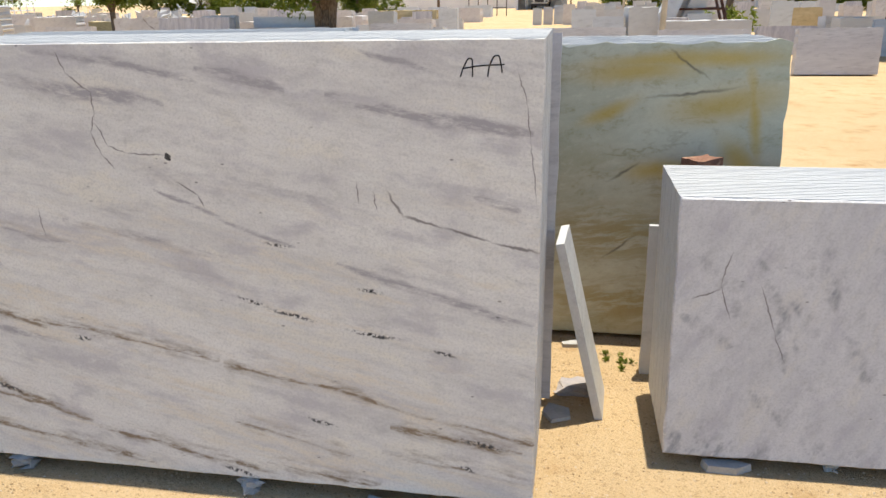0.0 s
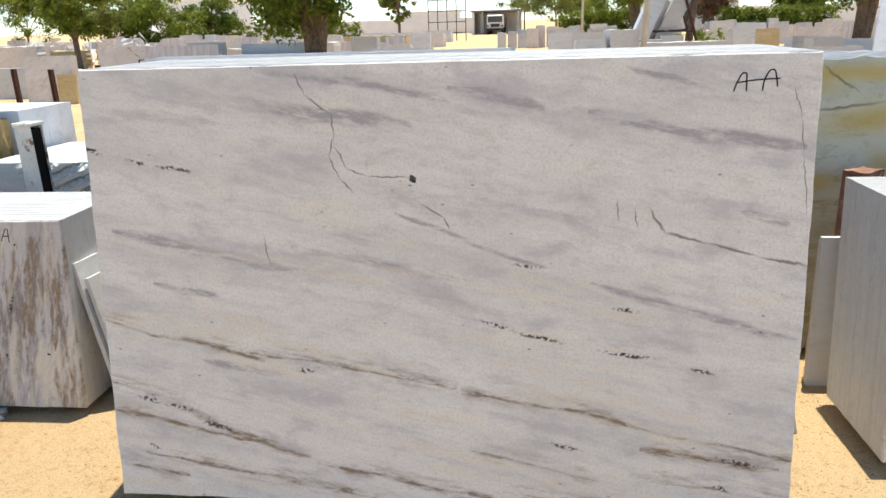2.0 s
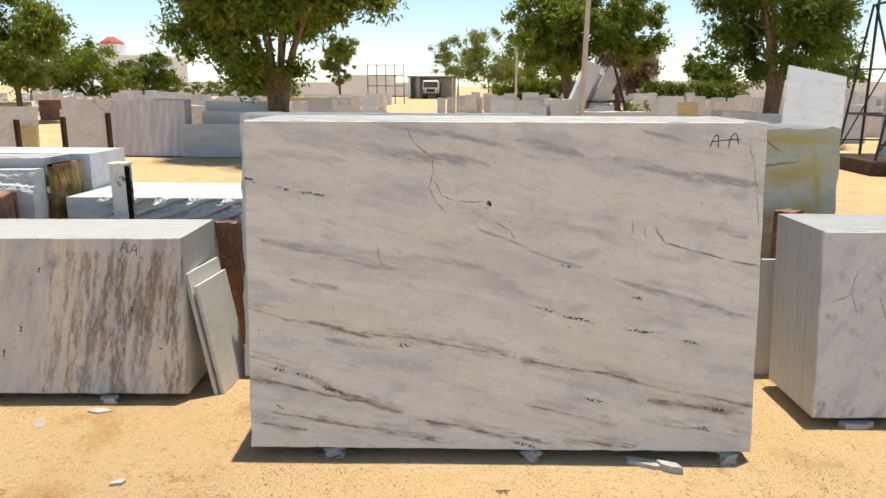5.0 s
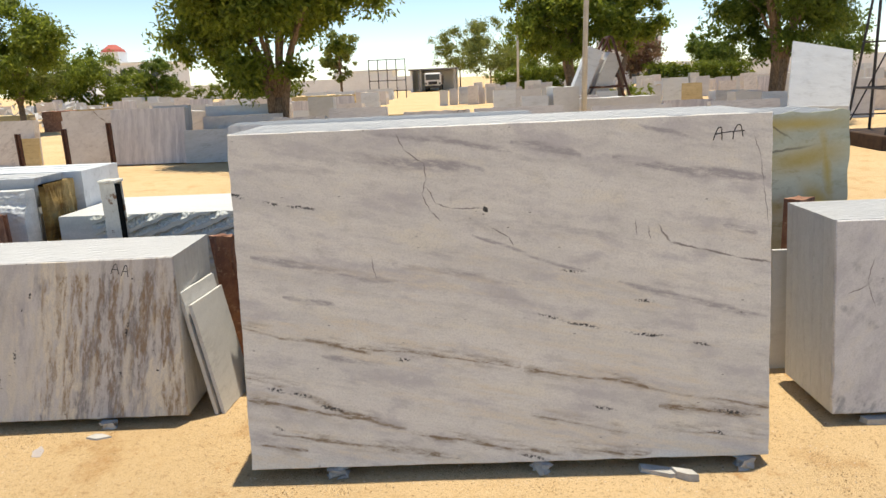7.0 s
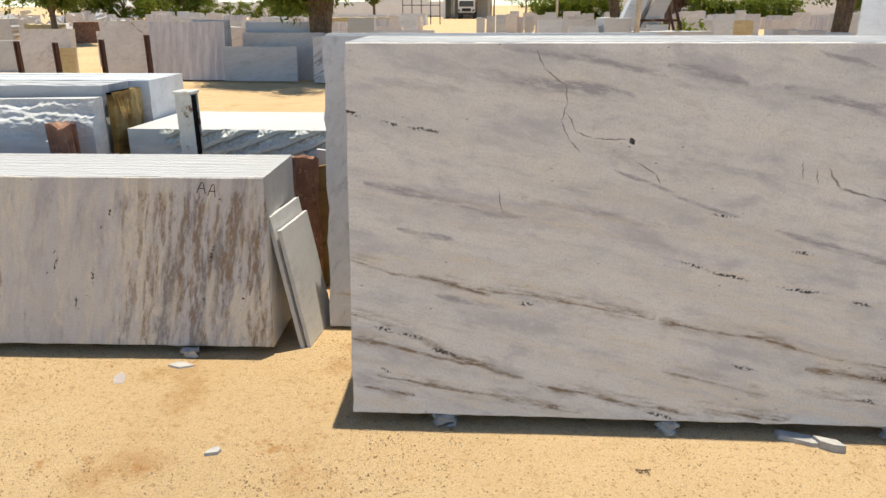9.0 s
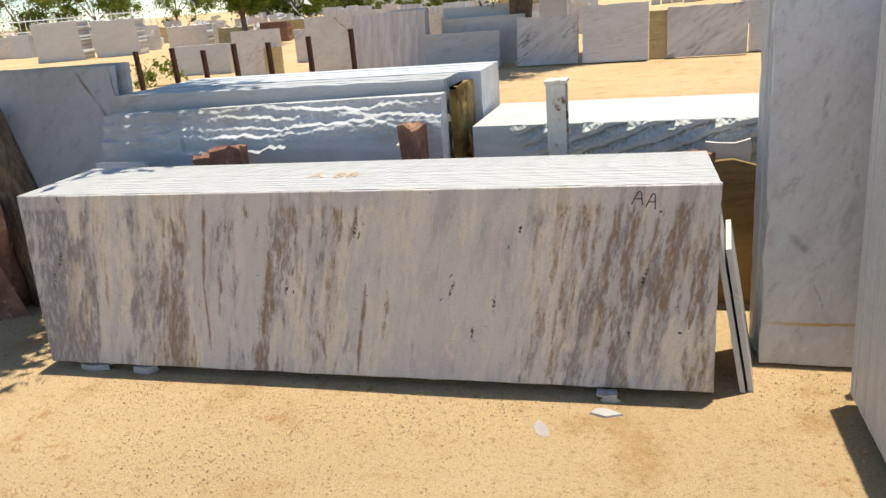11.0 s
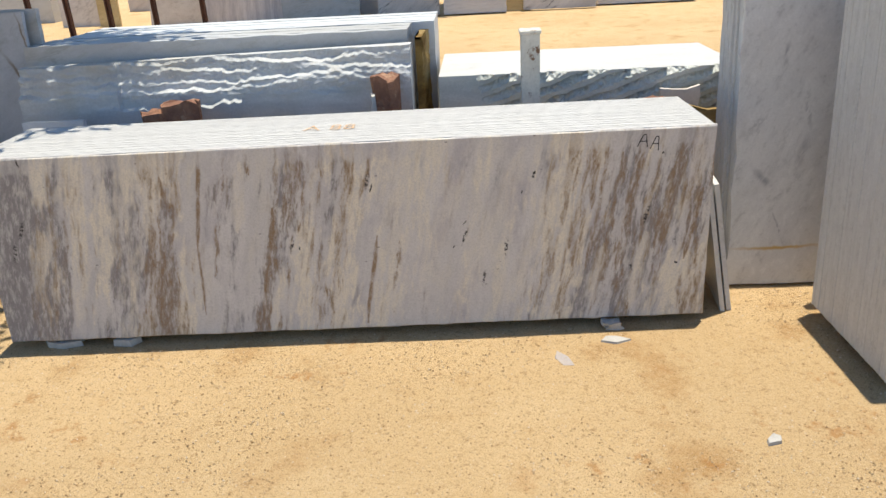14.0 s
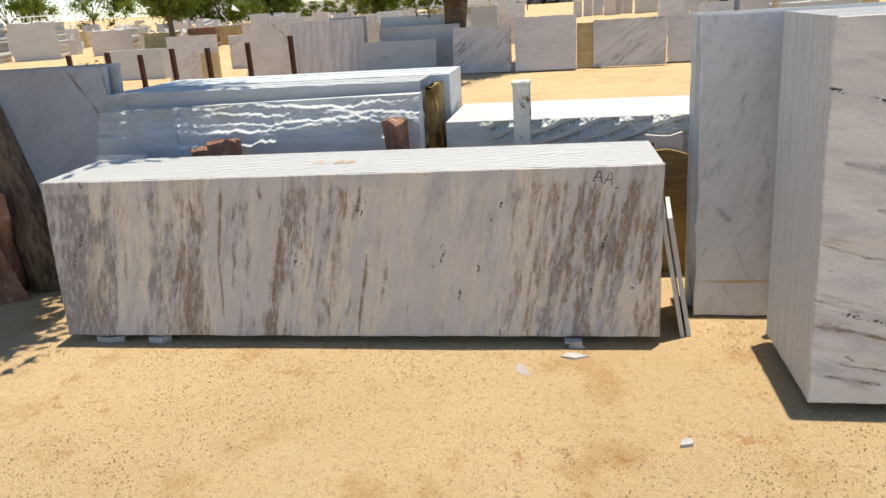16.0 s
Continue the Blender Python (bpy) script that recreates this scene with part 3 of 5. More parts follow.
def box_data(x0, x1, y0, y1, z0, z1, bevel=0.0):
    """Vertices and faces of a box, its edges chamfered where bevel is given."""
    bm = bmesh.new()
    bmesh.ops.create_cube(bm, size=1.0)
    for v in bm.verts:
        v.co = Vector(((x0 + x1) / 2 + v.co.x * (x1 - x0), (y0 + y1) / 2 + v.co.y * (y1 - y0), (z0 + z1) / 2 + v.co.z * (z1 - z0)))
    if bevel:
        bmesh.ops.bevel(bm, geom=bm.edges[:], offset=bevel, segments=1, affect="EDGES")
    me = bpy.data.meshes.new("box")
    bm.to_mesh(me)
    bm.free()
    return me


def tube_data(points, radii, segs=8, cap=True):
    """A tapered limb through points."""
    verts, faces = [], []
    pts = [Vector(p) for p in points]
    side = None
    for i, p in enumerate(pts):
        d = (pts[min(i + 1, len(pts) - 1)] - pts[max(i - 1, 0)]).normalized()
        a = d.cross(Vector((0.31, 0.95, 0.05)) if side is None else d.cross(side).cross(d) * -1.0).normalized() if side is None else (side - d * side.dot(d)).normalized()
        side = a
        b = d.cross(a)
        for s in range(segs):
            w = 2 * math.pi * s / segs
            verts.append(p + (a * math.cos(w) + b * math.sin(w)) * radii[i])
    for i in range(len(pts) - 1):
        for s in range(segs):
            q = (s + 1) % segs
            faces.append((i * segs + s, i * segs + q, (i + 1) * segs + q, (i + 1) * segs + s))
    if cap:
        faces.append(tuple(range(segs))[::-1])
        faces.append(tuple(range((len(pts) - 1) * segs, len(pts) * segs)))
    return verts, faces


def join_data(pieces):
    verts, faces = [], []
    for v, f in pieces:
        k = len(verts)
        verts += v
        faces += [tuple(i + k for i in face) for face in f]
    return verts, faces


def slab_data(w, h, t, jag=(0.004, 0.004, 0.004, 0.003), seed=0, step=0.06, chips=2, skew=0.0):
    """A sawn slab standing on its edge: x along, z up, y through it. jag: raggedness of the left, right, top and bottom edges in metres."""
    rnd = random.Random(seed)
    loop = []

    def run(a, b, amount, nx, nz):
        n = max(2, int(math.hypot(b[0] - a[0], b[1] - a[1]) / step))
        for i in range(n):
            f = i / n
            q = noise.noise(Vector((a[0] + (b[0] - a[0]) * f * 1.0 + seed * 3.7, a[1] + (b[1] - a[1]) * f, seed * 1.3)) * 5.0) + 0.6 * rnd.uniform(-1, 1)
            d = amount * q if 0 < i else 0.0
            loop.append((a[0] + (b[0] - a[0]) * f + nx * d, a[1] + (b[1] - a[1]) * f + nz * d))

    run((0, 0), (w, 0), jag[3], 0, 1)
    run((w, 0), (w + skew, h), jag[1], 1, 0)
    run((w + skew, h), (skew, h), jag[2], 0, 1)
    run((skew, h), (0, 0), jag[0], 1, 0)
    for _ in range(chips):
        i = rnd.randrange(len(loop))
        u, v = loop[i]
        c = rnd.uniform(0.006, 0.02)
        loop[i] = (u + (c if u < w / 2 else -c) * (1 if min(u, w - u) < 0.02 else 0), v + (c if v < h / 2 else -c) * (1 if min(v, h - v) < 0.02 else 0))
    n = len(loop)
    e = 0.0006
    inner = []
    for u, v in loop:
        inner.append((min(max(u, e + min(u, 0)), w - e + max(u - w, 0)) if skew == 0 else u, min(max(v, e), h - e + max(v - h, 0))))
    verts = [(u, 0.0, v) for u, v in inner] + [(u, e, v) for u, v in loop] + [(u, t - e, v) for u, v in loop] + [(u, t, v) for u, v in inner]
    faces = [tuple(range(n)), tuple(range(3 * n, 4 * n))[::-1]]
    for r in range(3):
        for i in range(n):
            j = (i + 1) % n
            faces.append((r * n + i, (r + 1) * n + i, (r + 1) * n + j, r * n + j))
    return verts, faces


def slab(place, w, h, t, material, label, group="", jag=(0.004, 0.004, 0.004, 0.003), seed=0, name="marble_slab", chips=0, skew=0.0, step=0.06):
    ob = part(name, mesh_from(name, *slab_data(w, h, t, jag, seed, step, chips, skew)), material)
    ob.matrix_world = place
    return tagged(ob, label, "marble slab", group, "thing")


def lattice(x, y, seed):
    """Smooth noise of about -1 to 1 on a lattice of unit cells."""
    table = np.random.RandomState(seed).uniform(-1, 1, (256, 256))
    xi, yi = np.floor(x).astype(int), np.floor(y).astype(int)
    fx, fy = x - xi, y - yi
    fx, fy = fx * fx * (3 - 2 * fx), fy * fy * (3 - 2 * fy)
    a, b = table[xi % 256, yi % 256], table[(xi + 1) % 256, yi % 256]
    c, d = table[xi % 256, (yi + 1) % 256], table[(xi + 1) % 256, (yi + 1) % 256]
    return (a * (1 - fx) + b * fx) * (1 - fy) + (c * (1 - fx) + d * fx) * fy


def fbm(x, y, octaves, seed, gain=0.68):
    total, size, norm = 0.0, 1.0, 0.0
    for o in range(octaves):
        total = total + size * lattice(x * 2 ** o + 17.3 * o, y * 2 ** o + 5.9 * o, seed + o)
        norm += size
        size *= gain
    return total / norm


def step_up(v, lo, hi):
    k = np.clip((v - lo) / (hi - lo), 0, 1)
    return k * k * (3 - 2 * k)


def strokes_field(u, v, rows, half):
    """The strength of the nearest stroke: 1 on its line, falling to 0 at half to either side, with tapered ends."""
    best = np.zeros_like(u)
    for row in rows:
        u0, v0, u1, v1 = row[:4]
        w = row[4] if len(row) > 4 else half
        dx, dy = u1 - u0, v1 - v0
        n = math.hypot(dx, dy)
        f = ((u - u0) * dx + (v - v0) * dy) / (n * n)
        across = np.abs((u - u0) * dy - (v - v0) * dx) / n
        end = step_up(0.5 - np.abs(f - 0.5), -0.06, 0.14)
        best = np.maximum(best, np.clip(1 - across / (w * (0.35 + 0.65 * end)), 0, 1) * (end > 0))
    return best


def slanted(u, v, tilt):
    a = radians(tilt)
    return u * math.cos(a) + v * math.sin(a), -u * math.sin(a) + v * math.cos(a)


def tall_veins(u, v):
    wu, wv = u + 0.014 * fbm(u * 5, v * 5, 4, 1), v + 0.014 * fbm(u * 5, v * 5, 4, 9)
    along, across = slanted(u, v, -11)
    fray = fbm(along * 6, across * 45, 5, 21)
    wide = fbm(along * 2.2, across * 12, 4, 31)
    line = strokes_field(wu, wv, TALL_BROWN, 0.010)
    halo = strokes_field(wu, wv - 0.008, [(*r[:4], 0.045) for r in TALL_BROWN], 0.045)
    brown = step_up(line, 0.25, 0.9) * step_up(fray, -0.5, 0.1) * 0.75 + 0.65 * halo * step_up(fray, -0.08, 0.35)
    grey = step_up(strokes_field(wu, wv, TALL_GREY, 0.028), 0.0, 0.8) * step_up(fray, -0.45, 0.15)
    grey = np.maximum(grey, 0.36 * step_up(wide, 0.10, 0.55) * step_up(fray, -0.3, 0.3))
    grey = np.maximum(grey, 0.35 * halo * step_up(fray, 0.0, -0.4))
    grey = grey * (1 - 0.6 * step_up(v, 1.28, 1.34) * step_up(0.9 - u, 0.0, 0.4))
    cream = 0.75 * step_up(fbm(along * 2.0 + 9, across * 16, 5, 41), 0.05, 0.5) * step_up(1.25 - v, 0.0, 0.5)
    return brown, cream, grey


def share(field, amount, soft):
    """The part of a noise field, as a mask of 0 to 1, that covers the given share of the face."""
    even = 1 / (1 + np.exp(-7.5 * field))
    return step_up(even, 1 - amount - soft, 1 - amount + soft)


def low_veins(u, v):
    s = u - 0.16 * (v - 0.45) + 0.02 * fbm(u * 4, v * 4, 4, 3)
    t = v + 0.03 * fbm(u * 6, v * 3, 3, 5)
    at = s + 0.05 * fbm(u * 2.5, v * 2.5, 3, 17)
    brown_at, cream_at, grey_at = (np.interp(at, LOW_AT, row) for row in (LOW_BROWNS, LOW_CREAMS, LOW_GREYS))
    edge = 1 - 0.6 * step_up(v, 0.80, 0.835)
    wu, wv = u + 0.03 * fbm(u * 7, v * 4, 4, 7), v + 0.03 * fbm(u * 5, v * 4, 3, 8)
    blotch = fbm(s * 7, t * 3.2, 6, 63, 0.74)
    streak = fbm(s * 17, t * 1.7, 6, 51, 0.7)
    grain = fbm(s * 46, t * 7, 5, 93, 0.75)
    stroke = strokes_field(wu, wv, LOW_BROWN, 0.018)
    brown = np.maximum(0.75 * share(0.65 * fbm(s * 25, t * 1.5, 6, 57, 0.72) + 0.3 * blotch + 0.3 * grain, 0.8 * brown_at, 0.24) * (0.45 + 0.55 * share(grain, 0.55, 0.3)), 0.8 * step_up(stroke, 0.05, 0.7) * share(streak + grain, 0.55, 0.3))
    line = strokes_field(u + 0.006 * fbm(u * 20, v * 9, 3, 19), v, [(1.05, 0.86, 0.985, 0.45, 0.012), (0.985, 0.45, 0.97, 0.12, 0.007), (1.81, 0.44, 1.74, 0.05, 0.012), (1.35, 0.6, 1.31, 0.36, 0.016), (3.28, 0.6, 3.22, 0.3, 0.014)], 0.012)
    brown = np.maximum(brown, step_up(line, 0.0, 0.6))
    cream = 0.92 * share(0.6 * fbm(s * 12 + 5, t * 1.4, 6, 71, 0.7) + 0.5 * fbm(s * 5, t * 2.6, 5, 83, 0.7) + 0.2 * grain, 0.8 * cream_at, 0.2)
    cream = np.maximum(cream, 0.55 * step_up(strokes_field(wu, wv, LOW_CREAM, 0.045), 0.05, 0.8) * share(blotch, 0.6, 0.3))
    faint = 0.32 * step_up(strokes_field(wu, wv, [(2.2, 0.72, 2.0, 0.2, 0.06), (2.48, 0.8, 2.2, 0.15, 0.07), (2.56, 0.55, 2.42, 0.1, 0.05), (1.95, 0.82, 1.86, 0.5, 0.05)], 0.05), 0.0, 0.9)
    cream = np.maximum(cream, faint)
    grey = 1.15 * share(0.35 * blotch + 0.6 * fbm(s * 15 + 3, t * 1.9, 6, 55, 0.74) + 0.3 * grain, grey_at * np.interp(at, (0.28, 0.5), (1.2, 0.85)), 0.26) * (0.7 + 0.3 * share(grain, 0.6, 0.3))
    return brown * edge, cream * (1 - 0.35 * (1 - edge)), grey * (1 - cream * 0.6) * edge


def right_veins(u, v):
    along, across = slanted(u, v, 64)
    fray = 0.6 * fbm(along * 11, across * 20, 6, 91, 0.74) + 0.5 * fbm(u * 13, v * 13, 6, 92, 0.74)
    wu, wv = u + 0.04 * fbm(u * 6, v * 6, 4, 13), v + 0.04 * fbm(u * 6, v * 6, 4, 14)
    smudge = step_up(strokes_field(wu, wv, GREY_SMUDGE, 0.035), 0.0, 0.9)
    grey = np.maximum(0.65 * smudge * step_up(fray, -0.2, 0.2), 0.7 * step_up(fray, 0.02, 0.24) * step_up(fbm(u * 2.5, v * 2.5, 3, 15), -0.2, 0.3) * step_up(1.0 - v, 0.1, 0.35))
    return 0.3 * smudge * step_up(fray, 0.2, 0.45), 0.0 * u, grey


def hero_slab(place, w, h, t, cell, field, material, label, group, seed):
    """A slab with a finely divided front face that carries three vein masks."""
    nx, nz = int(w / cell), int(h / cell)
    u, v = np.meshgrid(np.linspace(0, w, nx + 1), np.linspace(0, h, nz + 1))
    masks = [np.clip(m + 0 * u, 0, 1) for m in field(u, v)]
    jig = fbm(u * 9 + seed, v * 9, 4, seed)
    rim = np.zeros_like(u)
    rim[0, :] = rim[-1, :] = rim[:, 0] = rim[:, -1] = 0.004
    x = u + jig * 0.006 * ((u == 0) | (u == w))
    z = v + jig * 0.006 * ((v == 0) | (v == h))
    front = np.stack([x, rim, z], -1).reshape(-1, 3)
    row = nx + 1
    ring = list(range(nx)) + [nx + j * row for j in range(nz)] + [nz * row + i for i in range(nx, 0, -1)] + [j * row for j in range(nz, 0, -1)]
    back = front[ring] + np.array((0, t - 0.004, 0))
    a = (np.arange(nz)[:, None] * row + np.arange(nx)[None, :]).reshape(-1)
    faces = np.stack([a, a + 1, a + row + 1, a + row], -1).tolist()
    n, k = len(front), len(ring)
    faces += [(ring[i], n + i, n + (i + 1) % k, ring[(i + 1) % k]) for i in range(k)]
    faces.append(tuple(range(n + k - 1, n - 1, -1)))
    me = mesh_from("marble_slab", np.concatenate([front, back]).tolist(), faces)
    rgba = np.zeros((n + k, 4))
    for c, m in enumerate(masks):
        rgba[:n, c] = m.reshape(-1)
        rgba[n:, c] = m.reshape(-1)[ring]
    rgba[:, 3] = 1
    me.color_attributes.new("veins", "FLOAT_COLOR", "POINT").data.foreach_set("color", rgba.reshape(-1))
    ob = part("marble_slab", me, material)
    ob.matrix_world = place
    return tagged(ob, label, "marble slab", group, "thing")


def stack(place, w, h, slabs, material, label, group, seed, loose=0.02, front=None, front_label="", jag=(0.006, 0.006, 0.005, 0.003), step_x=0.0, hero=None):
    """Slabs leaning one behind the other. slabs: their thicknesses from front to back."""
    rnd = random.Random(seed)
    y, out = 0.0, []
    for i, t in enumerate(slabs):
        a, b, c = (0, 0, 0) if i == 0 else (rnd.uniform(-loose, loose) + step_x * i, rnd.uniform(-loose, loose), rnd.uniform(-loose, loose) * 0.5)
        back = place.to_3x3() @ Vector((0, 1, 0))
        level = math.hypot(back.x, back.y)
        m = Matrix.Translation((back.x / level * y / level, back.y / level * y / level, 0.0)) @ place @ Matrix.Translation((a, 0.0, 0.0))
        if i == 0 and hero:
            out.append(hero_slab(m, w, h, t, hero[0], hero[1], front, front_label, group, seed))
            y += t + 0.002
            continue
        out.append(slab(m, w - a + b, h + c, t, front if i == 0 and front else material, front_label if i == 0 and front_label else label, group, jag if i == 0 else [j * 0.3 for j in jag], seed * 100 + i))
        y += t + rnd.uniform(0.0002, 0.0006)
    return out


def relief_data(nx, nz, surface, depth):
    """A solid whose front is the sheet surface(u, v) -> (x, y, z) for u, v in 0..1, closed at the back at y + depth."""
    verts, faces = [], []
    for j in range(nz + 1):
        for i in range(nx + 1):
            verts.append(Vector(surface(i / nx, j / nz)))
    n = len(verts)
    back = max(v.y for v in verts) + depth
    verts += [Vector((v.x, back, v.z)) for v in verts]
    row = nx + 1
    for j in range(nz):
        for i in range(nx):
            a = j * row + i
            faces.append((a, a + 1, a + row + 1, a + row))
            faces.append((n + a, n + a + row, n + a + row + 1, n + a + 1))
    for i in range(nx):
        faces.append((i + 1, i, n + i, n + i + 1))
        a = nz * row + i
        faces.append((a, a + 1, n + a + 1, n + a))
    for j in range(nz):
        a = j * row
        faces.append((a, a + row, n + a + row, n + a))
        b = a + nx
        faces.append((b + row, b, n + b, n + b + row))
    return verts, faces


def stone_data(sx, sy, sz, seed, rough=0.12, sub=3):
    """A hewn lump of stone that stands on z = 0."""
    bm = bmesh.new()
    bmesh.ops.create_cube(bm, size=1.0)
    bmesh.ops.subdivide_edges(bm, edges=bm.edges[:], cuts=sub, use_grid_fill=True)
    for v in bm.verts:
        p = v.co.copy()
        q = Vector((p.x * 2.3 + seed * 5.1, p.y * 2.3, p.z * 2.3 + seed))
        n = noise.noise_vector(q) + noise.noise_vector(q * 2.7) * 0.5
        e = rough * 2.0 * min(sx, sy)
        v.co = Vector((p.x * sx + n.x * e * 1.2, p.y * sy + n.y * e, (p.z + 0.5) * sz + n.z * min(e, sz * 0.2) if p.z > -0.49 else 0.0))
    me = bpy.data.meshes.new("stone")
    bm.to_mesh(me)
    bm.free()
    return me


def leaves_data(clumps, count, size, seed, droop=0.4):
    """Many small folded leaves scattered in clumps (x, y, z, radius)."""
    rs = np.random.RandomState(seed)
    cl = np.array(clumps, dtype=float)
    weight = cl[:, 3] ** 2
    pick = rs.choice(len(cl), count, p=weight / weight.sum())
    d = rs.normal(size=(count, 3))
    d /= np.linalg.norm(d, axis=1)[:, None]
    c = cl[pick, :3] + d * (cl[pick, 3] * np.minimum(np.abs(rs.normal(0, 0.7, count)), 1.35))[:, None] * np.array((1, 1, 0.75))
    along = rs.normal(size=(count, 3)) + d * 0.7 + np.array((0, 0, -droop))
    along /= np.linalg.norm(along, axis=1)[:, None]
    side = np.cross(along, rs.normal(size=(count, 3)))
    side /= np.linalg.norm(side, axis=1)[:, None]
    s = size * rs.uniform(0.6, 1.4, count)[:, None]
    up = np.cross(along, side) * s * 0.12
    v = np.empty((count, 4, 3))
    v[:, 0], v[:, 2] = c - along * s, c + along * s
    v[:, 1], v[:, 3] = c + side * s * 0.42 + up, c - side * s * 0.42 + up
    idx = np.arange(count)[:, None] * 4
    faces = np.concatenate([idx + np.array([[0, 1, 2]]), idx + np.array([[0, 2, 3]])])
    return v.reshape(-1, 3).tolist(), [tuple(f) for f in faces.tolist()]


def tree(place, height, trunk_r, fork, spread, crown_z, leaf_n, leaf_size, leaf_mat, seed, label, trunks=2, lean=(0, 0), crown_h=None, offset=(0, 0)):
    """Tapered trunk with limbs, and a crown of leaf clumps round the limb ends."""
    rnd = random.Random(seed)
    base = new("tree")
    base.matrix_world = Matrix.Translation(place)
    pieces, clumps = [], []
    crown_h = crown_h or (height - crown_z)
    top = Vector((lean[0], lean[1], fork))
    pieces.append(tube_data([(0, 0, -0.05), (lean[0] * 0.3, lean[1] * 0.3, fork * 0.45), top], [trunk_r * 1.25, trunk_r, trunk_r * 0.92], 10))
    if trunks == 2:
        for side in (-1, 1):
            pieces.append(tube_data([(0.04 * side * trunks, 0, fork * 0.25), (lean[0] + 0.16 * side, 0.05 * side, fork), (lean[0] + 0.38 * side, 0.1 * side, fork * 1.7), (lean[0] + 0.75 * side, 0.2 * side, crown_z + crown_h * 0.45)],
                                    [trunk_r * 0.95, trunk_r * 0.8, trunk_r * 0.6, trunk_r * 0.25], 9))
    limbs = trunks * 3 + 3
    for i in range(limbs):
        w = 2 * math.pi * (i + rnd.uniform(-0.3, 0.3)) / limbs
        reach = spread * rnd.uniform(0.45, 0.85)
        h = crown_z + crown_h * rnd.uniform(0.25, 0.85)
        end = Vector((offset[0] + math.cos(w) * reach, offset[1] + math.sin(w) * reach, h))
        mid = top.lerp(end, 0.5) + Vector((rnd.uniform(-0.2, 0.2), rnd.uniform(-0.2, 0.2), 0.15 * (h - fork)))
        r = trunk_r * rnd.uniform(0.4, 0.62)
        pieces.append(tube_data([top - Vector((0, 0, 0.1)), top.lerp(mid, 0.5) + Vector((0, 0, 0.1)), mid, end], [r, r * 0.75, r * 0.5, r * 0.15], 7))
        for _ in range(7):
            q = mid.lerp(end, rnd.uniform(0.1, 1.25)) + Vector((rnd.gauss(0, 1), rnd.gauss(0, 1), rnd.gauss(0, 0.7))) * spread * 0.17
            clumps.append((q.x, q.y, max(q.z, crown_z), spread * rnd.uniform(0.14, 0.30)))
    for _ in range(30):
        a, b = rnd.uniform(0, 2 * math.pi), rnd.uniform(0.5, 1.0)
        z = rnd.random()
        k = math.sqrt(max(0.05, 1 - (2 * z - 1) ** 2))
        clumps.append((offset[0] + math.cos(a) * spread * b * k, offset[1] + math.sin(a) * spread * b * k, crown_z + crown_h * z, spread * rnd.uniform(0.12, 0.26)))
    part("trunk", mesh_from("trunk", *join_data(pieces), smooth=True), M_BARK, base)
    part("crown", mesh_from("crown", *leaves_data(clumps, leaf_n, leaf_size, seed)), leaf_mat, base)
    return tagged(base, label, "tree")


# ---- ground ----
def ground_data():
    xs = np.concatenate([-np.geomspace(3000, 9.5, 26), np.linspace(-9, 3.6, 127), np.geomspace(4, 3000, 28)])
    ys = np.concatenate([-np.geomspace(1500, 2.5, 14), np.linspace(-2, 5, 71), np.geomspace(5.3, 4000, 40)])
    verts = []
    for y in ys:
        for x in xs:
            near = -9 <= x <= 3.6 and -2 <= y <= 5
            z = 0.006 * noise.noise(Vector((x * 1.1, y * 1.1, 0))) + 0.003 * noise.noise(Vector((x * 5, y * 5, 3))) if near else 0.0
            verts.append((float(x), float(y), z))
    n = len(xs)
    return verts, [(j * n + i, j * n + i + 1, (j + 1) * n + i + 1, (j + 1) * n + i) for j in range(len(ys) - 1) for i in range(n - 1)]


tagged(part("ground", mesh_from("ground", *ground_data(), smooth=True), M_SOIL), "dry yellow sandy soil of the stone yard", "ground", kind="structure")

# ---- the tall leaning stack ----
tall_place = pose(-2.388, 2.086, 0.05, -6.4, 0, 1.69)
tall = stack(tall_place, 2.405, 1.562, [0.021] * 31, M_WHITE, "white marble slab leaning in a tall stack", "slabs in the tall stack", 3, 0.0015,
             M_TALL, "tall pinkish-grey marble slab with diagonal veins, marked in black", (0.002, 0.002, 0.0005, 0.004), hero=(0.0045, tall_veins))


def strokes(owner, lines, material, radius=0.0026, name="marker_lettering", label="letters written in black marker"):
    cu = bpy.data.curves.new(name, "CURVE")
    cu.dimensions, cu.bevel_depth, cu.bevel_resolution, cu.resolution_u = "3D", radius, 1, 4
    for line in lines:
        sp = cu.splines.new("BEZIER")
        sp.bezier_points.add(len(line) - 1)
        for p, (u, v) in zip(sp.bezier_points, line):
            p.co = (u, -0.0005, v)
            p.handle_left_type = p.handle_right_type = "AUTO"
    cu.materials.append(material)
    ob = new(name, cu)
    ob.parent = owner
    ob.scale = (1, 0.35, 1)
    tagged(ob, label)


strokes(tall[0], [[(2.146, 1.447), (2.158, 1.480), (2.178, 1.503), (2.183, 1.480), (2.184, 1.447)], [(2.157, 1.473), (2.180, 1.477), (2.203, 1.480), (2.232, 1.482), (2.282, 1.484)],
                  [(2.231, 1.447), (2.239, 1.488), (2.260, 1.511), (2.270, 1.490), (2.275, 1.460)]], M_INK)

slab(pose(-2.33, 2.84, 0.03, -6.4, 0, 1.69), 2.36, 1.56, 0.04, M_LAYER, "grey marble slab at the back of the tall stack", "slabs in the tall stack", seed=33)

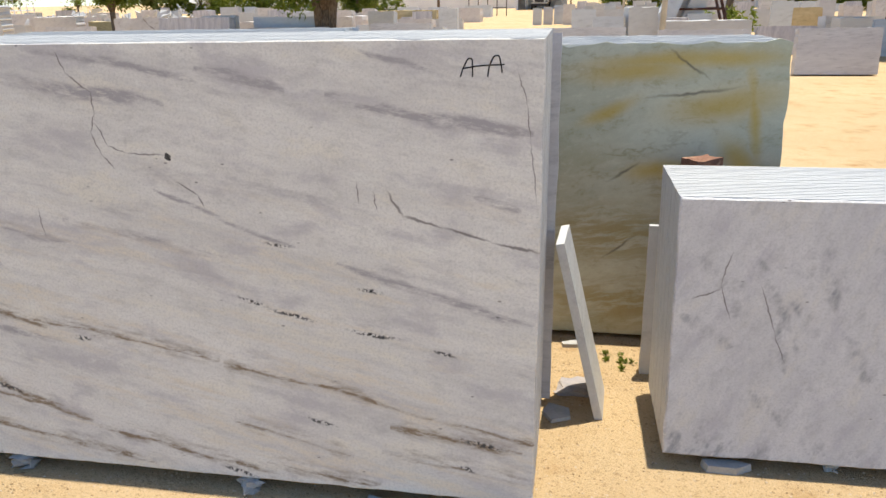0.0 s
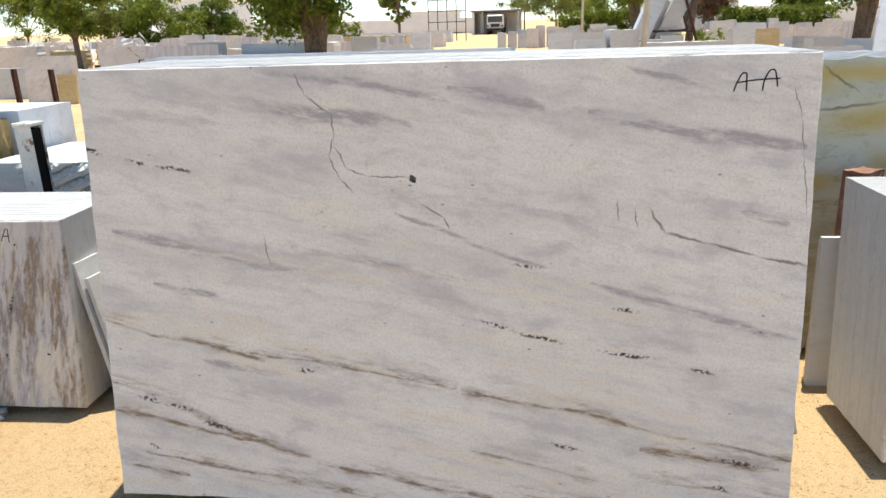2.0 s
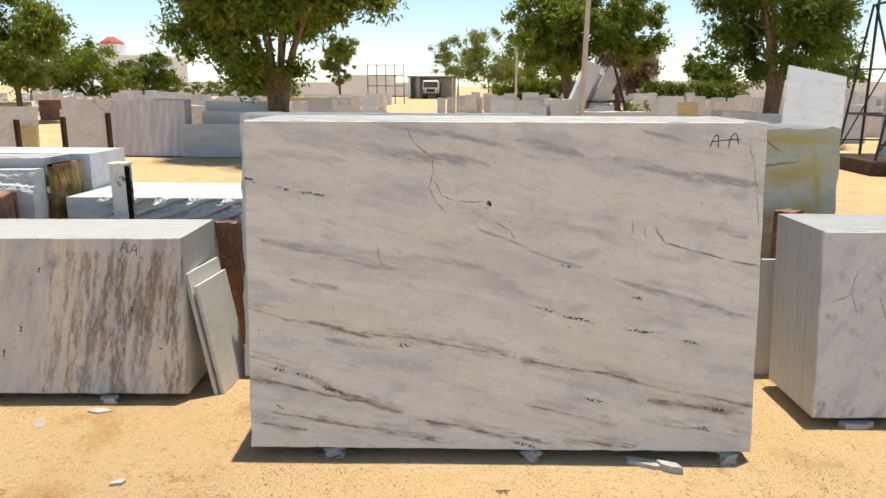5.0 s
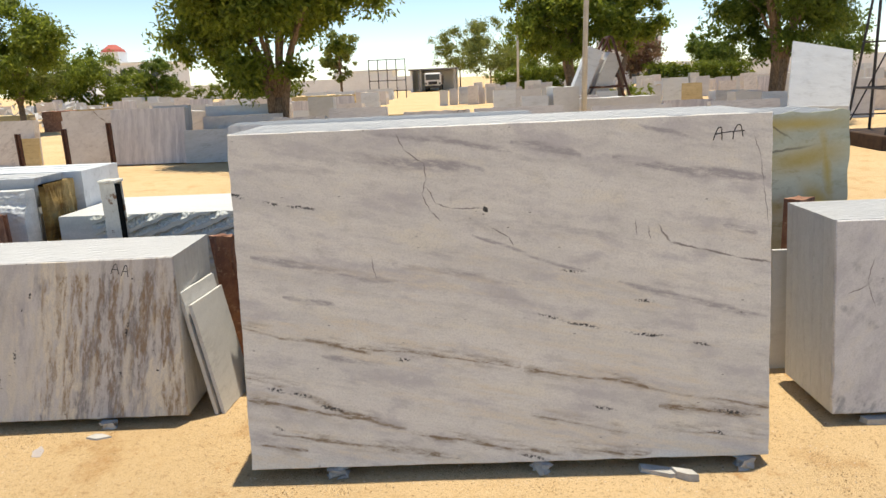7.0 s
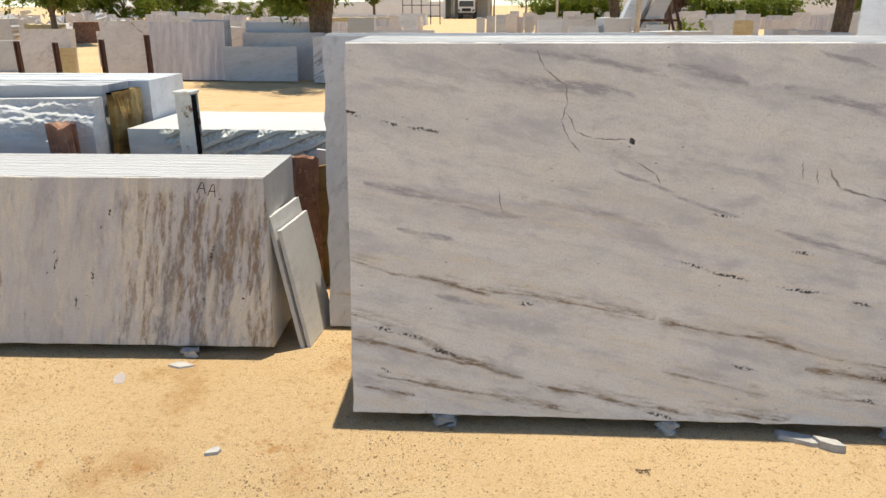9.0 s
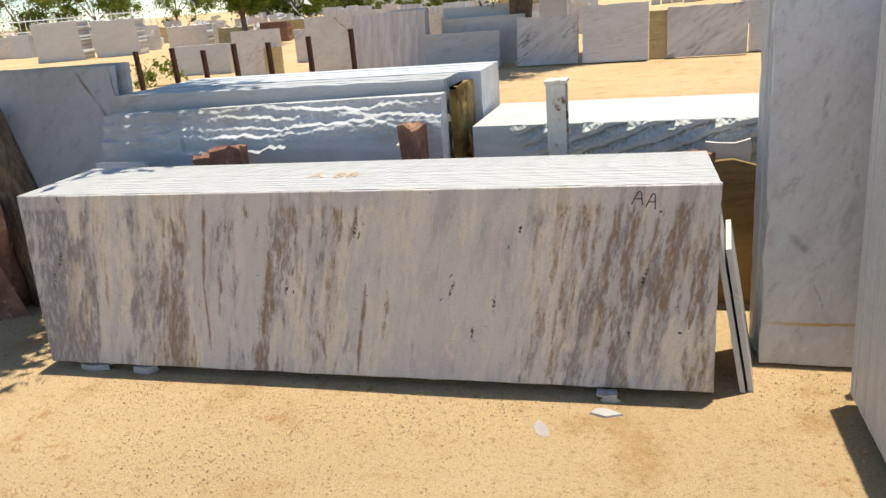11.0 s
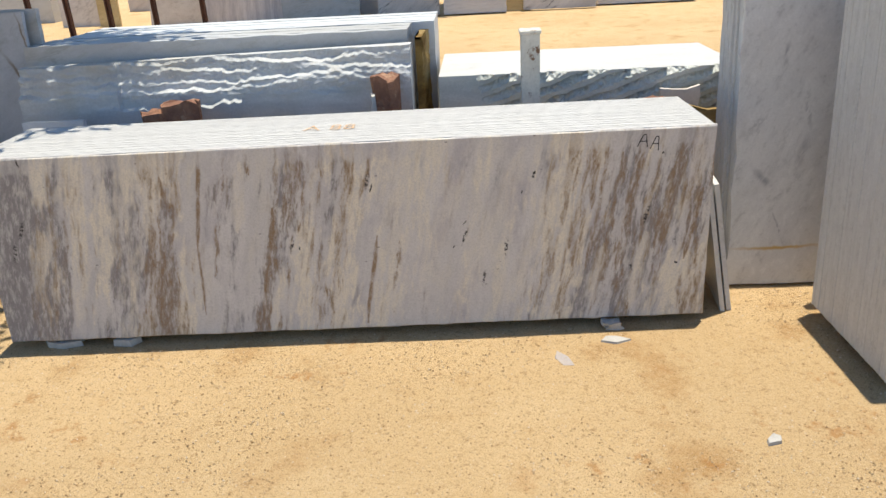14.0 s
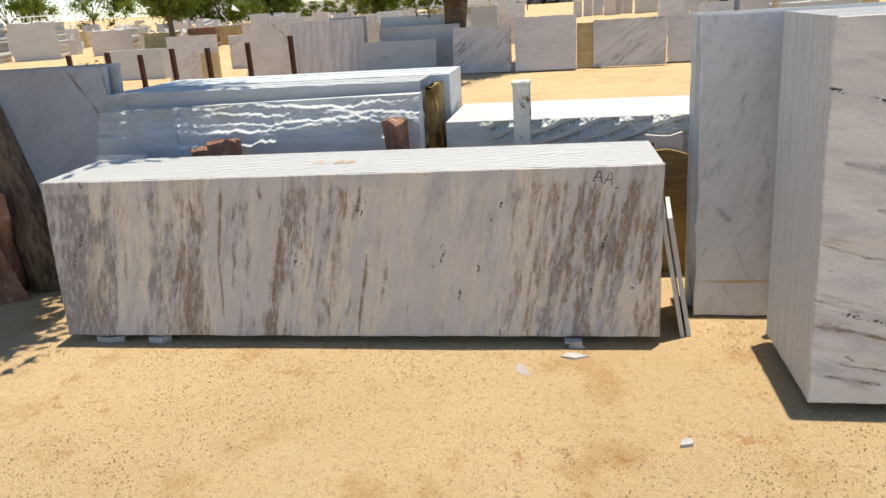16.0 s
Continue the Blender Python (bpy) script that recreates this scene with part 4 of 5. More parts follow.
# ---- the second tall stack, a little behind it ----
stack(pose(-2.72, 3.04, 0.01, -7.4, 0, 1.5), 1.75, 1.592, [0.03] * 10, M_WHITE, "white marble slab leaning behind the tall stack", "slabs behind the tall stack", 5, 0.015,
      M_BANDED, "grey-white marble slab with an ochre band near its foot", (0.012, 0.006, 0.005, 0.004))

# ---- the golden stack ----
golden = stack(pose(-0.75, 3.60, 0.03, -5.0, 0, 1.5), 1.80, 1.47, [0.025] * 28, M_WHITE, "pale marble slab standing in the golden stack", "slabs in the golden stack", 7, 0.008,
               M_GOLD, "polished yellow and green-grey onyx marble slab with a chipped top", (0.006, 0.01, 0.022, 0.004))

# ---- the stack on the right ----
right = stack(pose(0.482, 2.548, 0.05, -6.4, 0, 2.2), 2.1, 0.992, [0.021] * 25, M_WHITE, "white marble slab in a low leaning stack", "slabs in the low white stack", 11, 0.0008,
              M_RIGHT, "white marble slab with grey smudges, front of a low stack", (0.002, 0.003, 0.0003, 0.003), hero=(0.006, right_veins))
for k, (x, y, h, w) in enumerate(((0.432, 3.26, 0.735, 0.4), (0.455, 3.33, 0.70, 0.5))):
    slab(pose(x, y, 0.0, -2.0, 0, 2.0), w, h, 0.03, M_WHITE, "thin marble offcut standing behind the low stack", "offcuts", seed=120 + k)

# ---- the long low stack ----
low_place = pose(-6.256, 2.53, 0.045, -4.4, 0, 2.66)
low = stack(low_place, 3.325, 0.893, [0.019] * 30, M_WHITE, "white marble slab in the long low stack", "slabs in the long low stack", 13, 0.0008,
            M_LOW, "long marble slab with grey, cream and brown upright bands", (0.003, 0.003, 0.0003, 0.004), hero=(0.0045, low_veins))
strokes(low[0], [[(2.985, 0.815), (3.002, 0.850), (3.018, 0.868), (3.024, 0.845), (3.028, 0.812)], [(2.992, 0.838), (3.028, 0.838)],
                 [(3.040, 0.802), (3.058, 0.840), (3.072, 0.858), (3.076, 0.835), (3.076, 0.795)], [(3.048, 0.825), (3.078, 0.824)]], M_INK, 0.0024)


def lettering(text, size, place, owner, material, label):
    cu = bpy.data.curves.new("painted_number", "FONT")
    cu.body, cu.size, cu.extrude, cu.align_x, cu.offset = text, size, 0.0003, "CENTER", -0.002
    cu.materials.append(material)
    ob = new("painted_number", cu)
    ob.parent = owner
    ob.matrix_local = place
    tagged(ob, label)


lettering("A 88", 0.13, pose(1.6, 0.0, 0.897, 4.4, 0, 0), low[12], M_ORANGE, "orange crayon number on the slab's top")

for k, (dx, w, h) in enumerate(((0.0, 0.42, 0.735), (0.034, 0.40, 0.66))):
    slab(pose(-2.80 + dx, 2.78 + 0.012 * k, 0.0, -10.5, 0, 86), w, h, 0.022, M_WHITE, "small pale marble offcut leaning on the long stack's end", "offcuts", (0.003, 0.003, 0.003, 0.008), 150 + k)
slab(pose(0.26, 2.82, 0.0, -13.5, 0, 88), 0.26, 0.81, 0.035, M_WHITE, "narrow white marble offcut leaning on the tall stack", "offcuts", (0.004, 0.004, 0.004, 0.01), 160)


# ---- the split blue stack behind the long one ----
def split_front(u, v):
    x = 2.29 * u
    z = 0.80 * v / 0.25 if v < 0.25 else 0.80 + 0.39 * (v - 0.25) / 0.75
    z = min(z, 1.15 + 0.04 * u)
    p = Vector((x * 1.1, 0.0, 2.0))
    y = 0.0
    for k in range(5):
        q = p + Vector((0, k * 3.1, 0))
        level = (0.89, 0.98, 1.04, 1.085, 1.135)[k] + 0.035 * noise.noise(q * 1.4) + 0.022 * noise.noise(q * 4.0) + 0.016 * noise.noise(q * 11.0) + 0.010 * noise.noise(q * 27.0)
        level += 0.05 * math.exp(-((x - 1.8) / 0.5) ** 2) * (k < 2)
        deep = 0.022 + 0.030 * noise.noise(q * 2.3) - (0.028 if k == 0 and abs(x - 0.95) > 0.36 else 0.0)
        y += max(0.0, deep) * min(1.0, max(0.0, (z - level) / 0.016))
    rough = min(1.0, max(0.0, (z - 0.93) / 0.05))
    return x, y + rough * (0.007 * noise.noise(Vector((x * 14, z * 30, 4))) + 0.005 * noise.noise(Vector((x * 40, z * 60, 9)))), z


front = part("split_marble_slab", mesh_from("split", *relief_data(230, 130, split_front, 0.03)), M_SPLIT)
front.matrix_world = pose(-6.64, 3.655, 0.0, -1.0, 0, 1.0)
tagged(front, "blue-grey marble slab with a split, ledged upper face", "slab", "slabs in the split stack")
stack(pose(-6.66, 3.865, 0.0, -1.0, 0, 1.0), 2.28, 1.252, [0.09, 0.12, 0.14], M_BLUE, "blue-grey marble slab in the split stack", "slabs in the split stack", 17, 0.004, jag=(0.01, 0.012, 0.006, 0.003))
stack(pose(-6.62, 4.24, 0.0, -1.0, 0, 1.0), 2.375, 1.25, [0.07, 0.09, 0.12, 0.14, 0.15], M_PALE, "pale bluish marble slab in the split stack", "slabs in the split stack", 19, 0.004, jag=(0.004, 0.004, 0.003, 0.003))


def rust_end(u, v):
    z = 1.225 * v
    x = 0.35 * u
    return x, -0.03 * abs(noise.noise(Vector((x * 16, z * 2.5, 7)))) - 0.02 * abs(noise.noise(Vector((x * 45, z * 9, 2)))), z - 0.03 * (1 + noise.noise(Vector((x * 14, 3, 1)))) * (v > 0.99)


end = part("rust_stained_slab", mesh_from("rust", *relief_data(40, 80, rust_end, 0.035)), M_RUST)
end.matrix_world = pose(-4.30, 3.89, 0.0, 0, 0, 90)
tagged(end, "marble slab with a broken end stained rusty gold", "slab", "slabs in the split stack")


# ---- the ridged block ----
def ridged(u, v):
    x, z = 1.72 * u, 0.50 * v / 0.2 if v < 0.2 else 0.50 + 0.485 * (v - 0.2) / 0.8
    line = (z - x * 0.34) * 13.0 + 0.30 * noise.noise(Vector((x * 3, z * 3, 0))) + 0.16 * noise.noise(Vector((x * 11, z * 11, 3)))
    fade = min(1.0, max(0.0, (x - 0.20 - (0.985 - z) * 0.45 + 0.04 * noise.noise(Vector((x * 9, z * 9, 6)))) * 9)) * min(1.0, max(0.0, (z - 0.40 - 0.12 * x) * 8))
    f = line - math.floor(line)
    ragged = 0.016 * noise.noise(Vector((x * 22, z * 22, 5))) + 0.013 * noise.noise(Vector((x * 55, z * 55, 5)))
    tooth = 0.034 * max(0.0, f - 0.35) / 0.65 + (ragged if f > 0.35 else 0.002)
    return x, fade * tooth, z


block = part("ridged_marble_block", mesh_from("ridged", *relief_data(260, 150, ridged, 0.82)), None)
block.data.materials.append(M_RIDGED)
block.data.materials.append(M_WHITE)
for p in block.data.polygons:
    p.material_index = 1 if p.normal.z > 0.9 or p.normal.x < -0.9 else 0
block.matrix_world = pose(-4.207, 3.85, 0.0, -0.5, 0, 0.5)
tagged(block, "white-topped marble block with ridged split front", "block")
slab(pose(-2.93, 3.72, 0.0, -1, 0, 1), 0.9, 0.78, 0.04, M_BROWN, "dark brown and ochre marble slab standing before the ridged block", "offcuts", (0.008, 0.006, 0.02, 0.004), 171)

# ---- white steel post ----
post = new("steel_post")
post.matrix_world = pose(-3.73, 3.60, 0.0, 0, -0.5, 0)
part("web", box_data(0.0, 0.10, 0.0, 0.006, 0, 1.235, 0.002), M_POST, post)
part("flange", box_data(0.0, 0.006, 0.0065, 0.10, 0, 1.235, 0.002), M_POST, post)
# added black box: the hollow's shade as a solid, dark even in sun
part("lining", box_data(0.007, 0.088, 0.0075, 0.099, 0, 1.22), M_BLACK, post, "black filler standing in for the shade inside the hollow post")
part("back_plate", box_data(0.0, 0.10, 0.1005, 0.106, 0, 1.235, 0.002), M_POST, post)
part("cap", box_data(-0.008, 0.108, -0.008, 0.114, 1.236, 1.256, 0.004), M_POST, post)
tagged(post, "square steel post with chipped white paint and rust", "post")

# ---- red stones wedged between the stacks ----
for x, y, sx, sy, sz, s, tip in ((-4.48, 3.575, 0.13, 0.12, 1.06, 1, 0), (-5.63, 3.54, 0.19, 0.13, 0.965, 2, 0), (-5.76, 3.50, 0.13, 0.10, 0.92, 3, 0), (-2.99, 3.66, 0.13, 0.1, 0.85, 4, 0), (0.66, 3.52, 0.15, 0.10, 1.0, 5, 0),
                                 (-7.20, 3.16, 0.22, 0.26, 0.74, 6, 0), (-6.42, 3.08, 0.16, 0.2, 0.74, 7, 0), (-6.62, 3.25, 0.2, 0.2, 0.5, 8, 0)):
    st = part("sandstone_block", stone_data(sx, sy, sz, s, 0.16 if s != 5 else 0.04), M_RED)
    st.matrix_world = pose(x, y, 0, 0, 0, 7 * s)
    tagged(st, "rough reddish-brown sandstone prop between slabs", "stone", "sandstone props")
slab(pose(-4.60, 3.50, 0.0, 0, 3, 12), 0.03, 0.96, 0.1, M_WHITE, "thin white marble offcut beside a red stone", "offcuts", seed=181, chips=0)
slab(pose(-2.90, 3.785, 0.0, -1, -3, 0), 0.22, 0.88, 0.03, M_PINK, "pale broken offcut beside a red stone", "offcuts", (0.01, 0.02, 0.04, 0.01), 182)

# ---- brown-veined slabs behind the old tree ----
slab(pose(-7.62, 3.72, 0.0, -7.5, 0, 3), 0.97, 1.46, 0.03, M_VEINED, "blue-grey marble slab with a brown vein, leaning", "slabs behind the tree", (0.006, 0.006, 0.006, 0.003), 191)
slab(pose(-7.66, 3.80, 0.0, -7.5, 0, 3), 1.05, 1.47, 0.04, M_BLUE, "blue-grey marble slab leaning", "slabs behind the tree", seed=192)
slab(pose(-8.6, 3.45, 0.0, -9, 0, 4), 1.1, 1.25, 0.04, M_BLUE, "blue-grey marble slab leaning in the shade", "slabs behind the tree", seed=193)
slab(pose(-6.50, 3.36, 0.0, -5, 0, 2), 0.35, 0.91, 0.03, M_PALE, "pale marble slab standing in the shade", "slabs behind the tree", seed=194)

# ---- the old leaning tree ----
old = new("tree")
old.matrix_world = Matrix.Translation((-7.12, 3.38, 0))
bole = [tube_data([(0.10, 0.05, -0.05), (0.05, 0.02, 0.3), (-0.02, 0.0, 0.75), (-0.12, -0.02, 1.25), (-0.28, 0.0, 1.9), (-0.6, 0.1, 2.6)], [0.19, 0.155, 0.14, 0.14, 0.135, 0.11], 18)]
rnd = random.Random(5)
old_clumps = []
for k in range(9):
    e = Vector((-1.1 + rnd.uniform(-2.2, 1.9), 0.7 + rnd.uniform(-1.5, 1.9), rnd.uniform(3.2, 5.0)))
    bole.append(tube_data([(-0.7, 0.05, 2.2), Vector((-0.75, 0.1, 2.5)).lerp(e, 0.5) + Vector((0, 0, 0.3)), e], [0.06, 0.04, 0.012], 6))
    for _ in range(8):
        q = e + Vector((rnd.gauss(0, 0.5), rnd.gauss(0, 0.5), rnd.gauss(0, 0.35)))
        old_clumps.append((q.x, q.y, q.z, rnd.uniform(0.2, 0.42)))
for _ in range(26):
    old_clumps.append((rnd.uniform(-1.6, 0.55), rnd.uniform(-0.6, 1.0), rnd.uniform(3.0, 4.2), rnd.uniform(0.25, 0.4)))
part("trunk", mesh_from("trunk", *join_data(bole), smooth=True), M_BARK, old)
part("crown", mesh_from("crown", *leaves_data(old_clumps, 44000, 0.07, 4)), M_LEAF, old)
tagged(old, "old tree with a dark leaning trunk among the slabs", "tree")

# ---- the row of slabs across the yard ----
ROW = [  # x0, y0, x1, height, thickness, material, words
    (-11.75, 16.9, -10.36, 1.37, 0.25, M_CRACKED, "large pinkish marble slab with a brown crack"),
    (-10.42, 16.75, -8.55, 1.36, 0.3, M_STRIPE, "grey marble slab with upright stripes"),
    (-8.52, 16.55, -6.75, 0.80, 0.1, M_BLUE, "low blue-grey marble slab"),
    (-6.29, 16.3, -4.95, 1.02, 0.2, M_DIAG, "grey marble slab with dark flowing veins"),
    (-4.84, 16.2, -3.47, 1.18, 0.3, M_LAYER, "grey marble slab with level layers"),
    (-3.09, 16.4, -1.51, 1.02, 0.15, M_DIAG, "white marble slab with dark diagonal veins"),
    (-1.41, 16.8, 0.75, 1.02, 0.3, M_LAYER, "plain grey marble slab"),
    (1.42, 16.8, 3.3, 0.95, 0.3, M_LAYER, "pinkish grey marble slab"),
    (4.28, 17.0, 5.9, 0.95, 0.3, M_LAYER, "grey marble slab with faint veins"),
]
for k, (x0, y0, x1, h, t, mat, words) in enumerate(ROW):
    slab(pose(x0, y0, 0.03, -5, 0, 0), x1 - x0, h, t, mat, words + " across the yard", "row across the yard", (0.012, 0.012, 0.015, 0.004), 200 + k)
slab(pose(-3.46, 16.55, 0.0, -5, 0, 0), 0.55, 1.0, 0.1, M_OCHRE, "ochre marble slab between grey ones", "row across the yard", seed=220)
slab(pose(-9.6, 17.4, 0.0, -4, 0, 0), 0.9, 1.42, 0.2, M_WHITE, "white block behind the striped slab", "row across the yard", seed=221)
slab(pose(-8.3, 17.3, 0.0, -3, 0, 0), 2.0, 1.12, 0.3, M_PINK, "pale marble slab behind the low one", "row across the yard", seed=222)
slab(pose(-8.35, 17.7, 0.0, -3, 0, 0), 1.75, 1.36, 0.35, M_PALE, "pale bluish block behind the low slab", "row across the yard", seed=223)
slab(pose(-14.3, 17.6, 0.0, -4, 0, 0), 1.35, 1.2, 0.25, M_PINK, "pale marble slab behind the iron posts", "row across the yard", seed=224)
slab(pose(-13.2, 17.3, 0.0, -4, 0, 0), 0.5, 0.75, 0.08, M_OCHRE, "small ochre offcut behind the posts", "row across the yard", seed=225)
slab(pose(-17.2, 19.0, 0.0, -2, 0, 0), 1.9, 0.85, 0.6, M_WHITE, "low white marble block behind the posts", "row across the yard", seed=226)
slab(pose(5.3, 14.6, 0.0, -2, 0, -30), 0.9, 0.9, 0.3, M_WHITE, "white marble block on the sand", "row across the yard", seed=227)


def iron_post(x, y, h, lean):
    ob = new("iron_post")
    ob.matrix_world = pose(x, y, 0, lean, lean * 0.6, 0)
    part("flange", box_data(-0.055, -0.02, -0.04, 0.04, 0, h, 0.004), M_IRON, ob)
    part("web", box_data(-0.02, 0.02, -0.006, 0.006, 0, h - 0.01), M_IRON, ob)
    part("flange", box_data(0.02, 0.055, -0.04, 0.04, 0, h, 0.004), M_IRON, ob)
    tagged(ob, "short rusty brown iron post holding slabs upright", "post", "iron posts")


for x, y, h, a in ((-15.6, 15.4, 0.98, 3), (-14.55, 15.4, 1.0, 3), (-13.7, 15.4, 0.9, 2), (-12.85, 15.4, 1.0, 2), (-12.0, 15.5, 0.97, 3), (-11.35, 16.3, 1.0, 1), (-10.25, 16.35, 1.1, 1)):
    iron_post(x, y, h, a)

# ---- slabs and blocks further off ----
rnd = random.Random(77)
KINDS = [(M_WHITE, "white marble slab"), (M_PINK, "pinkish marble slab"), (M_LAYER, "grey marble slab"), (M_PALE, "pale bluish marble slab"), (M_OCHRE, "ochre marble slab"), (M_STRIPE, "striped grey marble slab")]
moulds = []
for k, (mat, words) in enumerate(KINDS):
    for w, h, t in ((2.4, 1.0, 0.5), (1.5, 1.2, 0.35), (0.8, 1.25, 0.5)):
        moulds.append((mesh_from("far_slab", *slab_data(w, h, t, (0.02, 0.02, 0.02, 0.003), 300 + k, 0.2)), words, w))
        moulds[-1][0].materials.append(mat)
for y, count, x0, x1 in ((22, 12, -24, 18), (26, 15, -30, 24), (31, 18, -36, 30), (37, 22, -42, 36), (45, 26, -50, 46), (55, 30, -58, 56), (68, 34, -66, 70)):
    x = x0
    while x < x1:
        lane = -1.4 - 0.046 * y
        me, words, w = moulds[rnd.choice((0, 1, 2, 2, 2, 3, 4, 5, 5, 8, 9, 10, 11, 11, 16, 17)) if rnd.random() < 0.97 else 12]
        gap = w + rnd.choice((0.15, 0.3, 0.8, 2.2))
        open_sand = y < 36 and x < -9.5 - 0.25 * y
        if not open_sand and not (lane - 0.05 * y - w < x < lane + 0.036 * y) and not (abs(x + 6.45) < 2 and y < 20):
            ob = new("marble_slab", me)
            ob.matrix_world = pose(x, y + rnd.uniform(-1.2, 1.2), 0, -rnd.uniform(0, 6), 0, rnd.uniform(-8, 8))
            ob.scale = (1, rnd.uniform(0.7, 2.4), rnd.uniform(0.5, 1.15))
            tagged(ob, words + " standing in the far yard", "marble slab", "far rows of slabs", "thing")
        x += gap
for k in range(12):
    slab(pose(-3.9 + 0.62 * k, 47.5 + 0.6 * (k % 3), 0.0, -1, 0, 4 * (k % 3) - 4), 0.5 + 0.06 * (k % 4), 1.0 + 0.07 * (k * 5 % 4), 0.4, (M_WHITE, M_LAYER, M_PALE, M_PINK, M_STRIPE)[k % 5], "small upright marble block beside the lane", "upright blocks by the lane", (0.02, 0.02, 0.02, 0.003), 500 + k, "marble_block")
slab(pose(-11.3, 38, 0.0, -1, 0, 0), 3.3, 1.15, 1.0, M_OCHRE, "ochre marble block beside the sandy lane", "far rows of slabs", (0.03, 0.03, 0.03, 0.003), 401, "marble_block")
for k, (x, y, w, h) in enumerate(((-33.4, 30.3, 2.3, 1.9), (-30.9, 31.6, 2.2, 1.8), (-27.5, 33, 2.0, 1.2), (-25.2, 34, 1.6, 0.9), (-23.3, 35, 1.4, 1.0))):
    slab(pose(x, y, 0, 0, 0, 20), w, h, 1.4, (M_WHITE, M_WHITE, M_PINK, M_OCHRE, M_RED)[k], "large rough stone block at the yard's edge", "quarry blocks", (0.05, 0.05, 0.04, 0.003), 410 + k, "stone_block")

# ---- racks ----
rack = new("slab_rack")
rack.matrix_world = pose(6.72, 14.0, 0, 0, 0, 0)


def bar(name, a, b, r, material, parent, segs=4):
    return part(name, mesh_from(name, *tube_data([a, b], [r, r], segs)), material, parent)


for y in (0.0, 1.6):
    bar("leg", (0.05, y, 0.3), (0.45, y, 3.5), 0.026, M_STEEL, rack)
    bar("leg", (1.6, y, 0.3), (0.5, y, 3.5), 0.026, M_STEEL, rack)
    bar("upright", (0.55, y, 0.3), (0.55, y, 3.6), 0.03, M_STEEL, rack)
    for z, x0, x1 in ((1.2, 0.17, 1.3), (2.15, 0.3, 1.0), (0.62, 0.1, 1.5)):
        bar("crossbar", (x0, y, z), (x1, y, z), 0.018, M_STEEL, rack)
    bar("brace", (0.12, y, 0.5), (0.9, y, 2.2), 0.016, M_STEEL, rack)
bar("ridge", (0.5, 0, 3.5), (0.5, 1.6, 3.5), 0.026, M_STEEL, rack)
for x in (0.17, 1.3):
    bar("rail", (x, 0, 1.2), (x, 1.6, 1.2), 0.025, M_STEEL, rack)
part("base_plate", box_data(-0.05, 2.4, -0.1, 1.8, 0.0, 0.3, 0.02), M_RUSTY, rack, "rusted brown base of the rack")
tagged(rack, "black steel A-frame rack for slabs on a rusty base", "rack")
slab(pose(6.75, 18.7, 0.0, -23, 11.0, 0), 1.62, 2.6, 0.06, M_PALE, "large pale bluish slab leaning by the rack", "slabs by the rack", (0.006, 0.006, 0.006, 0.004), 421)
slab(pose(7.5, 15.2, 0.31, -8, 4, 0), 1.6, 2.0, 0.1, M_STRIPE, "grey slab leaning on the rack", "slabs by the rack", seed=422)

aframe = new("slab_rack")
aframe.matrix_world = pose(3.0, 27, 0, 0, 0, 0)
for y in (0, 1.2):
    bar("leg", (-0.9, y, 0), (0.55, y, 3.0), 0.05, M_IRON, aframe)
    bar("leg", (1.6, y, 0), (0.65, y, 3.0), 0.05, M_IRON, aframe)
    bar("crossbar", (-0.3, y, 1.2), (1.2, y, 1.2), 0.04, M_IRON, aframe)
bar("ridge", (0.6, 0, 3.0), (0.6, 1.2, 3.0), 0.05, M_IRON, aframe)
tagged(aframe, "rusty A-frame rack holding white slabs on edge", "rack")
for k, (x, a) in enumerate(((1.7, 22), (2.5, 24), (2.2, 23))):
    slab(pose(x, 26.7 + 0.4 * k, 0, 0, a, 0), 0.55, 2.9 - 0.2 * k, 0.9, (M_PALE, M_WHITE, M_PINK)[k], "tall white marble slab leaning on the A-frame", "slabs on the A-frame", seed=430 + k)

# ---- poles ----
for x, y, h, r in ((1.84, 21.4, 9.0, 0.085), (2.0, 62.0, 9.5, 0.11)):
    ob = new("lamp_pole")
    ob.matrix_world = pose(x, y, 0, 0, 1.2 if y < 30 else 0.3, 0)
    part("shaft", mesh_from("shaft", *tube_data([(0, 0, 0), (0, 0, h * 0.6), (0, 0, h)], [r, r * 0.85, r * 0.6], 12), smooth=True), M_CONCRETE, ob)
    part("collar", mesh_from("collar", *tube_data([(0, 0, h * 0.5), (0, 0, h * 0.5 + 0.12)], [r * 1.25, r * 1.25], 12)), M_CONCRETE, ob)
    tagged(ob, "tall slim grey pole standing in the yard", "pole", "poles")

# ---- welded grid by the lane ----
grid = new("steel_grid")
grid.matrix_world = pose(-12.1, 72, 0)
for i in range(5):
    bar("upright", (i * 0.9, 0, 0), (i * 0.9, 0, 3.8), 0.05, M_STEEL, grid)
for j in range(4):
    bar("crossbar", (0, 0, 0.75 + j * 1.0), (3.6, 0, 0.75 + j * 1.0), 0.04, M_STEEL, grid)
tagged(grid, "upright black welded steel grid", "rack")

